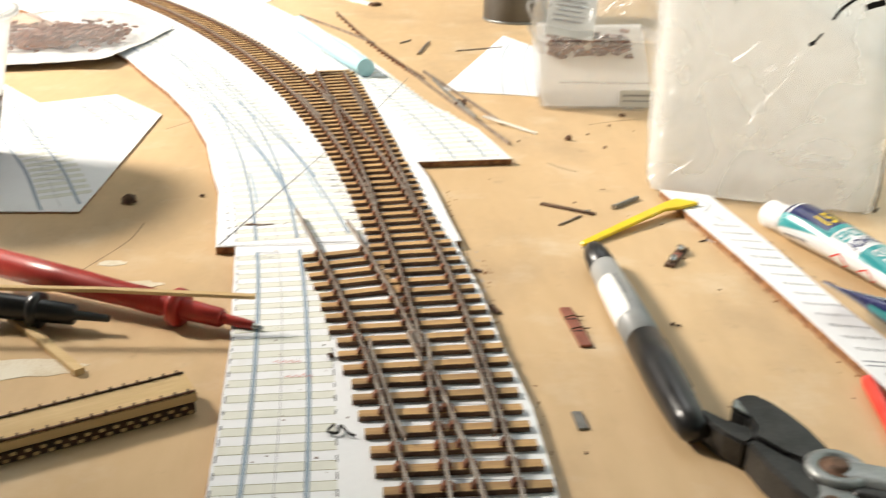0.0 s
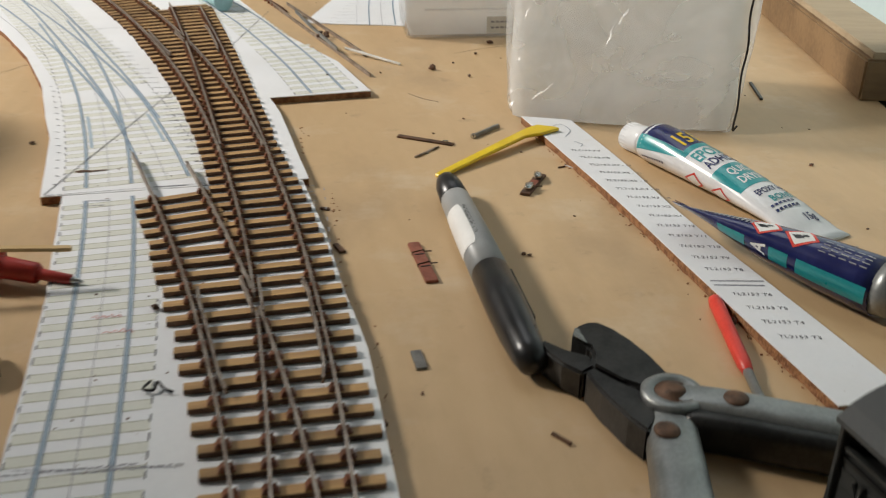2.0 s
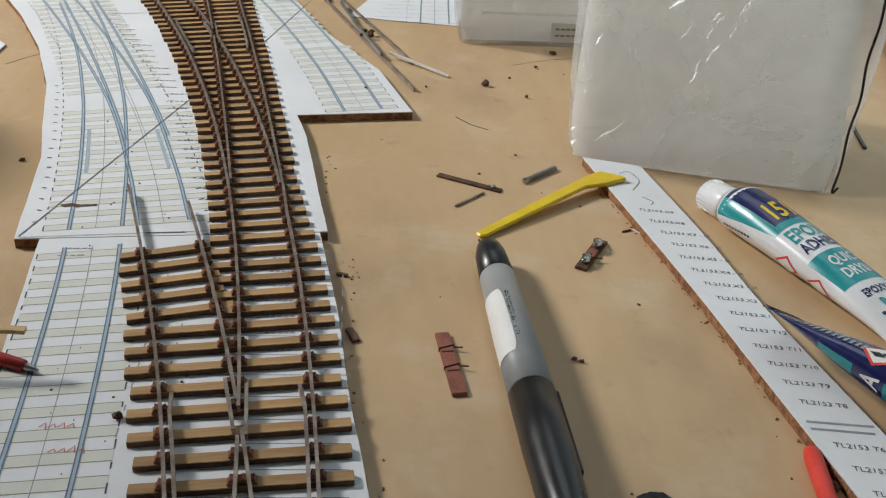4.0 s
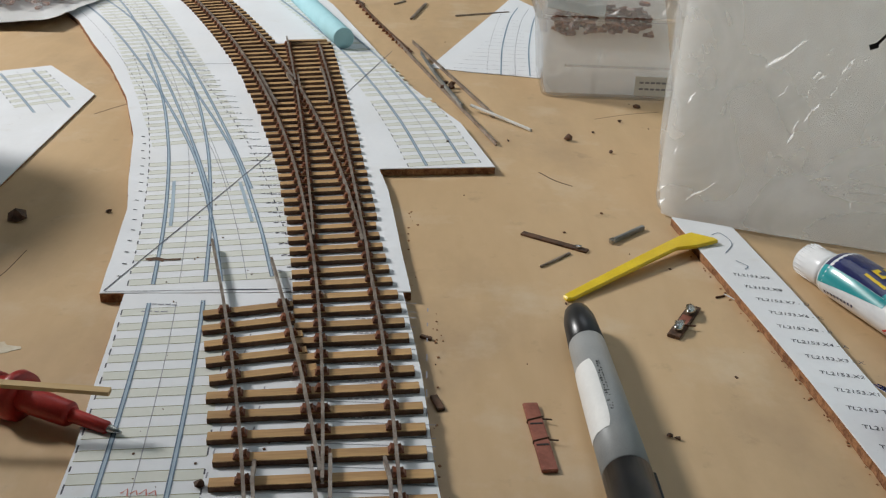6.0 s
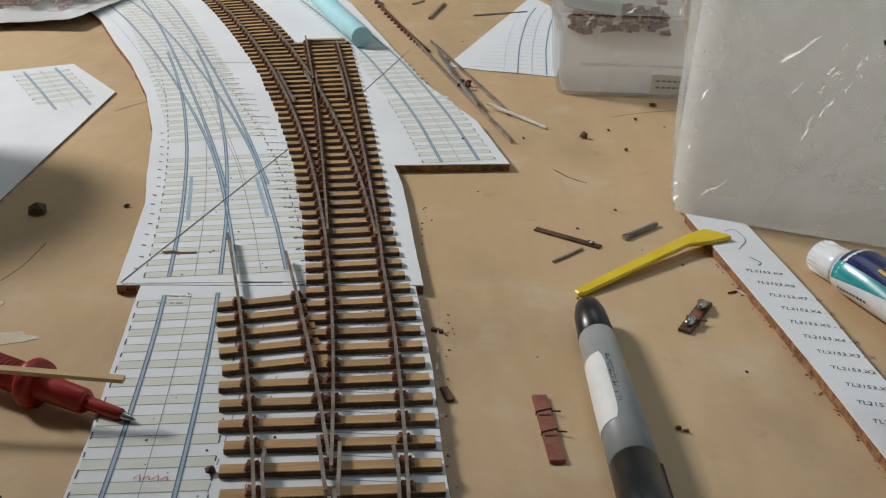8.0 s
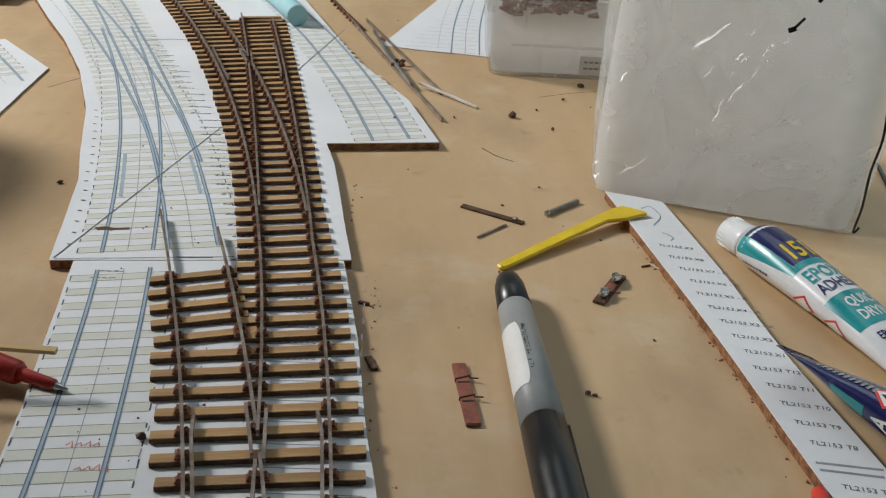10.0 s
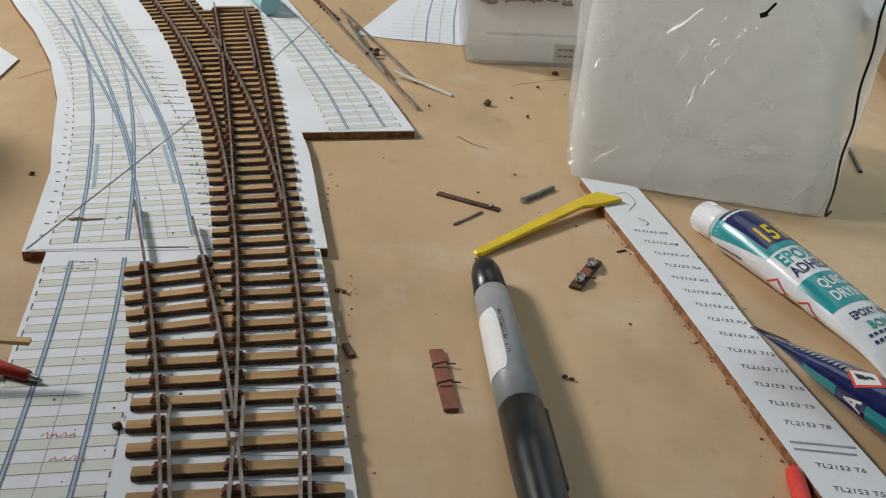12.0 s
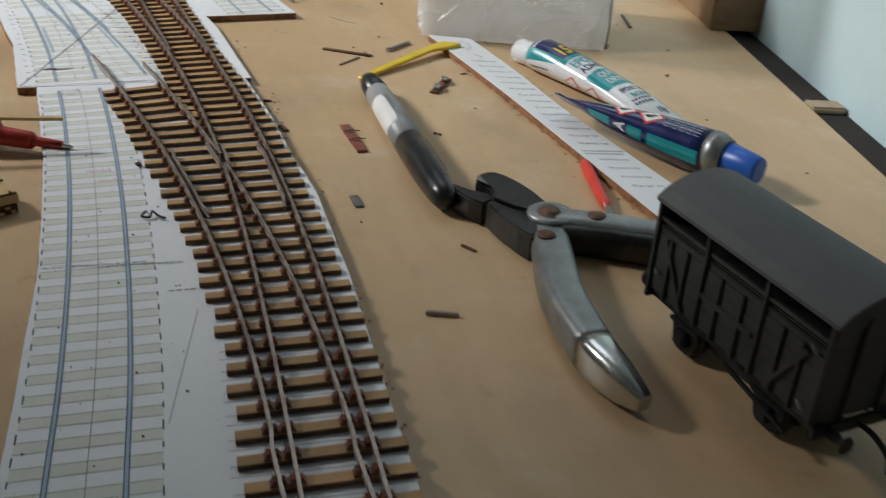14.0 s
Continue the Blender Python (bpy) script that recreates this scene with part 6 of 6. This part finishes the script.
def hollow_tub(w, d, h, taper, wall=0.0010, lip=0.0025, r=0.008):
    """An open tub with rounded corners and a turned-out lip."""
    def loop(k, z, bm):
        out = []
        for cx, cy, a0 in ((1, 1, 0), (-1, 1, 90), (-1, -1, 180), (1, -1, 270)):
            for j in range(5):
                a = radians(a0 + 22.5 * j)
                out.append(bm.verts.new((cx * (w / 2 * k - r) + r * math.cos(a), cy * (d / 2 * k - r) + r * math.sin(a), z)))
        return out
    bm = bmesh.new()
    grow = lambda mm: 1 + 2 * mm / w
    loops = [loop(taper, 0.0, bm), loop(taper * grow(0.0005), 0.002, bm), loop(1, h - 0.001, bm), loop(grow(lip), h - 0.001, bm), loop(grow(lip), h, bm), loop(grow(-wall), h, bm), loop(taper * grow(-wall), wall, bm)]
    for a, b in zip(loops, loops[1:]):
        for k in range(len(a)):
            bm.faces.new((a[k], a[(k + 1) % len(a)], b[(k + 1) % len(a)], b[k]))
    bm.faces.new(loops[0][::-1])
    bm.faces.new(loops[-1])
    bmesh.ops.recalc_face_normals(bm, faces=bm.faces)
    return bm


tub = thing("plastic_tub", TUB_M, "clear plastic tub with a white label and brown parts inside", "plastic tub")
part("body", hollow_tub(0.078, 0.058, 0.044, 0.90), CLEAR_TUB, tub, "clear plastic")
lid = part("lid", puffy_box(0.080, 0.060, 0.034, 9, 26, 26, 0.008, True), COVER_BAG, tub, "clear crumpled bag over the tub")
lid.location = (0.002, 0.002, 0.0445)
heap = bmesh.new()
rnd = random.Random(31)
for k in range(150):
    u, v = rnd.uniform(-1, 1), rnd.uniform(-1, 1)
    yy = 0.006 + 0.007 * v
    box((0.0060, 0.0022, 0.0016), (u * 0.026 - 0.002, yy, 0.0035 + 0.0435 * ((yy + 0.025) / 0.049) ** 0.8 + rnd.random() * 0.005), Matrix.Rotation(rnd.uniform(0, 3), 4, "Z") @ Matrix.Rotation(rnd.uniform(-0.6, 0.6), 4, "X"), bm=heap)
tagged(part("contents", heap, CHAIR, tub, "heap of brown parts"), kind="stuff")
# second added reflector, sloped to the lamp to lighten the tub
part("inner_sheet", crumpled_slope(0.070, -0.0250, 0.0025, 0.024, 0.046, 7, 24, 20), TUB_REFLECTOR, tub, "crumpled pale sheet added inside to brighten the tub")
for k in range(16):
    # bright folds in the crumpled cover
    x, z, a, ln = rnd.uniform(-0.030, 0.036), rnd.uniform(0.022, 0.070), radians(rnd.uniform(25, 80)), rnd.uniform(0.003, 0.010)
    dx, dz = math.cos(a) * ln / 2, math.sin(a) * ln / 2
    part("crease", glint(50 + k, (x - dx, z - dz), (x + dx, z + dz), -0.0318, 0.0008, (-0.69, -0.49, 0.53)), CREASE_FILM, tub)
part("label", box((0.024, 0.0004, 0.0105), (0.026, -0.0278, 0.0085), Matrix.Rotation(radians(-4), 4, "X")), WHITE_LABEL, tub, "small white sticker")
tub_print = bmesh.new()
for k, z in enumerate((0.0105, 0.0070)):
    for j in range(6):
        box((0.0022, 0.0002, 0.0010), (0.0175 + 0.0030 * j, -0.0281 - 0.0001 * k, z), bm=tub_print)
part("label_print", tub_print, INK_GREY, tub, "grey print too small to read")
part("ridge", box((0.058, 0.0010, 0.0012), (0.004, -0.0283, 0.0185)), CLEAR_TUB, tub)
part("carrying_loop", sweep(spline([(-0.037, -0.026, 0.036), (-0.041, -0.029, 0.050), (-0.0475, -0.030, 0.064), (-0.046, -0.030, 0.0685), (-0.038, -0.029, 0.0690), (-0.034, -0.028, 0.0660)], 6), plate(0.0028, 0.0009, 12)), CLEAR_TUB, tub, "raised clear loop")
LABEL_M = Matrix.Translation((-0.019, -0.0210, 0.0620)) @ Matrix.Rotation(radians(-34), 4, "X") @ Matrix.Rotation(radians(9), 4, "Y")
part("paper_label", box((0.030, 0.0004, 0.036), (0, 0, 0), None, 0.0001), WHITE_LABEL, tub, "white product label under the film").matrix_basis = LABEL_M
part("green_mark", box((0.010, 0.0004, 0.0050), (-0.002, -0.0004, 0.0125)), material("green_print", (0.25, 0.50, 0.08), rough=0.5, bump=0), tub).matrix_basis = LABEL_M
label_lines = bmesh.new()
for k in range(5):
    box((0.020 - 0.002 * (k % 3), 0.0004, 0.0007), (-0.002 + 0.0008 * (k % 2), -0.0004, 0.0060 - 0.0034 * k), bm=label_lines)
part("label_lines", label_lines, INK_GREY, tub, "grey lines of print too small to read").matrix_basis = LABEL_M

# bag of brown chairs, crumpled flat
SACK_M = Matrix.Translation((-0.205, 0.400, 0))
sack = thing("parts_bag", SACK_M, "clear plastic bag holding small brown plastic parts", "plastic bag")


def sack_skin(x):
    bm = bmesh.new()
    nx, ny = 44, 36
    rows = []
    for i in range(nx + 1):
        row = []
        for j in range(ny + 1):
            u, v = -1 + 2 * i / nx, -1 + 2 * j / ny
            px = u * (0.088 if u < 0 else 0.076) + 0.010 * v
            py = v * 0.074 + 0.004 * math.sin(u * 4)
            if u > 0.2:
                py += 0.020 * (u - 0.2) * (1 if v < 0 else 0.6)
            k = max(0, (1 - u ** 4) * (1 - v ** 4))
            z = 0.0048 + 0.021 * k ** 0.6 * x + 0.005 * k * noise.noise(Vector((px * 30, py * 30, 3))) + 0.0006 * noise.noise(Vector((px * 90, py * 90, 8)))
            z += 0.007 * max(0, u - 0.55) * max(0, -v)
            row.append(bm.verts.new((px, py, max(0.0042, z))))
        rows.append(row)
    for a, b in zip(rows, rows[1:]):
        for k in range(ny):
            bm.faces.new((a[k], b[k], b[k + 1], a[k + 1]))
    return smooth(bm)


part("film", sack_skin(1.0), CLEAR_BAG, sack, "crumpled clear film")
part("back_film", sack_skin(0.02), CARD_WHITE, sack, "white lower side of the bag")
bits = bmesh.new()
rnd = random.Random(19)
for k in range(900):
    u, v = rnd.gauss(0.12, 0.34), rnd.gauss(-0.05, 0.26)
    if abs(u) > 0.8 or abs(v) > 0.7:
        continue
    h = (1 - u ** 4) * (1 - v ** 4)
    box((0.0042, 0.0024, 0.0016), (u * 0.078, v * 0.070 + 0.004 + (0.02 * (u - 0.2) if u > 0.2 else 0), 0.0065 + rnd.random() * 0.011 * h), Matrix.Rotation(rnd.uniform(0, 3), 4, "Z") @ Matrix.Rotation(rnd.uniform(-0.7, 0.7), 4, "X"), bm=bits)
tagged(part("chairs", bits, CHAIR, sack, "heap of brown plastic chairs"), kind="stuff")

# ---- the far end and the sides of the worktop ----
blk = thing("wooden_block", laid((0.3770, 0.0830), (0.4040, 0.2200)), "rough brown timber block beside the wall", "wooden block")
part("beam", box((0.200, 0.034, 0.0215), (0.100, -0.017, 0.01075), None, 0.0012), BLOCK_WOOD, blk)
part("top_board", box((0.201, 0.031, 0.0035), (0.1010, -0.0185, 0.0233), None, 0.0006), PALE_WOOD, blk, "pale sawn top face")
white_box = prism([(-0.1450, 0.8040), (-0.0120, 0.7670), (0.0250, 0.9000), (-0.1080, 0.9370)], 0.0, 0.060)
lone("white_box", bevel(white_box, 0.0012, 2), CARD_WHITE, "plain white cardboard box at the far end", "box", (-0.06, 0.85, 0))
dark_box = prism([(0.0050, 0.9050), (0.1136, 0.8900), (0.2900, 0.9300), (0.2900, 1.0500), (0.0050, 1.0200)], 0.0, 0.075)
lone("brown_box", bevel(dark_box, 0.0015, 2), DARK_BOX, "dark brown cardboard box in shadow", "box", (0.15, 0.96, 0))
can_m = Matrix.Translation((0.1860, 0.5650, 0.0)) @ UPRIGHT
can = thing("tin_can", Matrix.Translation((0.1860, 0.5650, 0)), "dark grey round tin behind the tub", "tin")
part("body", lathe([(0.0012, 0.0300), (0.0020, 0.0306), (0.088, 0.0306), (0.0890, 0.0300)], 40, UPRIGHT), CAN_GREY, can)
part("rim", lathe([(0, 0.0310), (0.0016, 0.0314), (0.0022, 0.0306)], 40, UPRIGHT), STEEL_DULL, can, "thin metal rim")
lone("paper_sheet", prism([(0.1180, 0.8650), (0.1450, 0.7250), (0.2300, 0.7350), (0.2300, 0.8600)], 0.0002, 0.0008), PAPER, "loose white paper sheet", "paper", (0.17, 0.8, 0))
card = thing("card_strip", laid((0.0530, 0.6340), (-0.0400, 0.7620)), "white card strip with a dark end", "card strip")
part("strip", box((0.150, 0.0105, 0.0014), (0.083, 0, 0.0007), None, 0.0002), CARD_WHITE, card)
part("end", box((0.008, 0.0110, 0.0030), (0.004, 0, 0.0015), None, 0.0004), RUST, card, "dark brown end")
offcut("grey_strip", (-0.0600, 0.6850), (-0.0360, 0.7640), 0.0040, 0.0020, GREY_SCRAP, "narrow grey strip at the far end")
lone("paper_sheet", prism([(-0.1200, 0.7900), (-0.0640, 0.6430), (-0.0560, 0.6600), (-0.0880, 0.7850)], 0.0002, 0.0010), PAPER, "narrow white paper wedge", "paper", (-0.09, 0.72, 0))
cup = thing("plastic_cup", Matrix.Translation((-0.1690, 0.1080, LEFT_TOP)), "translucent white plastic cup with a red and grey printed label", "cup")
part("body", lathe([(0, 0.033), (0.0015, 0.0345), (0.070, 0.0515), (0.0745, 0.0525), (0.0750, 0.0560), (0.0770, 0.0565), (0.0775, 0.0530), (0.072, 0.0512), (0.0030, 0.0335)], 48, UPRIGHT), CUP_PLASTIC, cup, "frosted plastic body with a turned-out rim")
for z0, z1, mat, label in ((0.0020, 0.0050, BLACK_PLASTIC, "black printed band"), (0.0052, 0.0130, JAR_BROWN, "dark red printed band"), (0.0132, 0.0200, RED_PLASTIC, "red printed band"),
                           (0.0202, 0.0300, GREY_PLASTIC, "grey printed band"), (0.0302, 0.0360, JAR_BROWN, "dark red printed band")):
    part("printed_band", lathe([(z0, 0.0348 + 0.243 * z0 - 0.0002), (z0 + 0.0001, 0.0348 + 0.243 * z0), (z1 - 0.0001, 0.0348 + 0.243 * z1), (z1, 0.0348 + 0.243 * z1 - 0.0002)], 48, UPRIGHT), mat, cup, label)
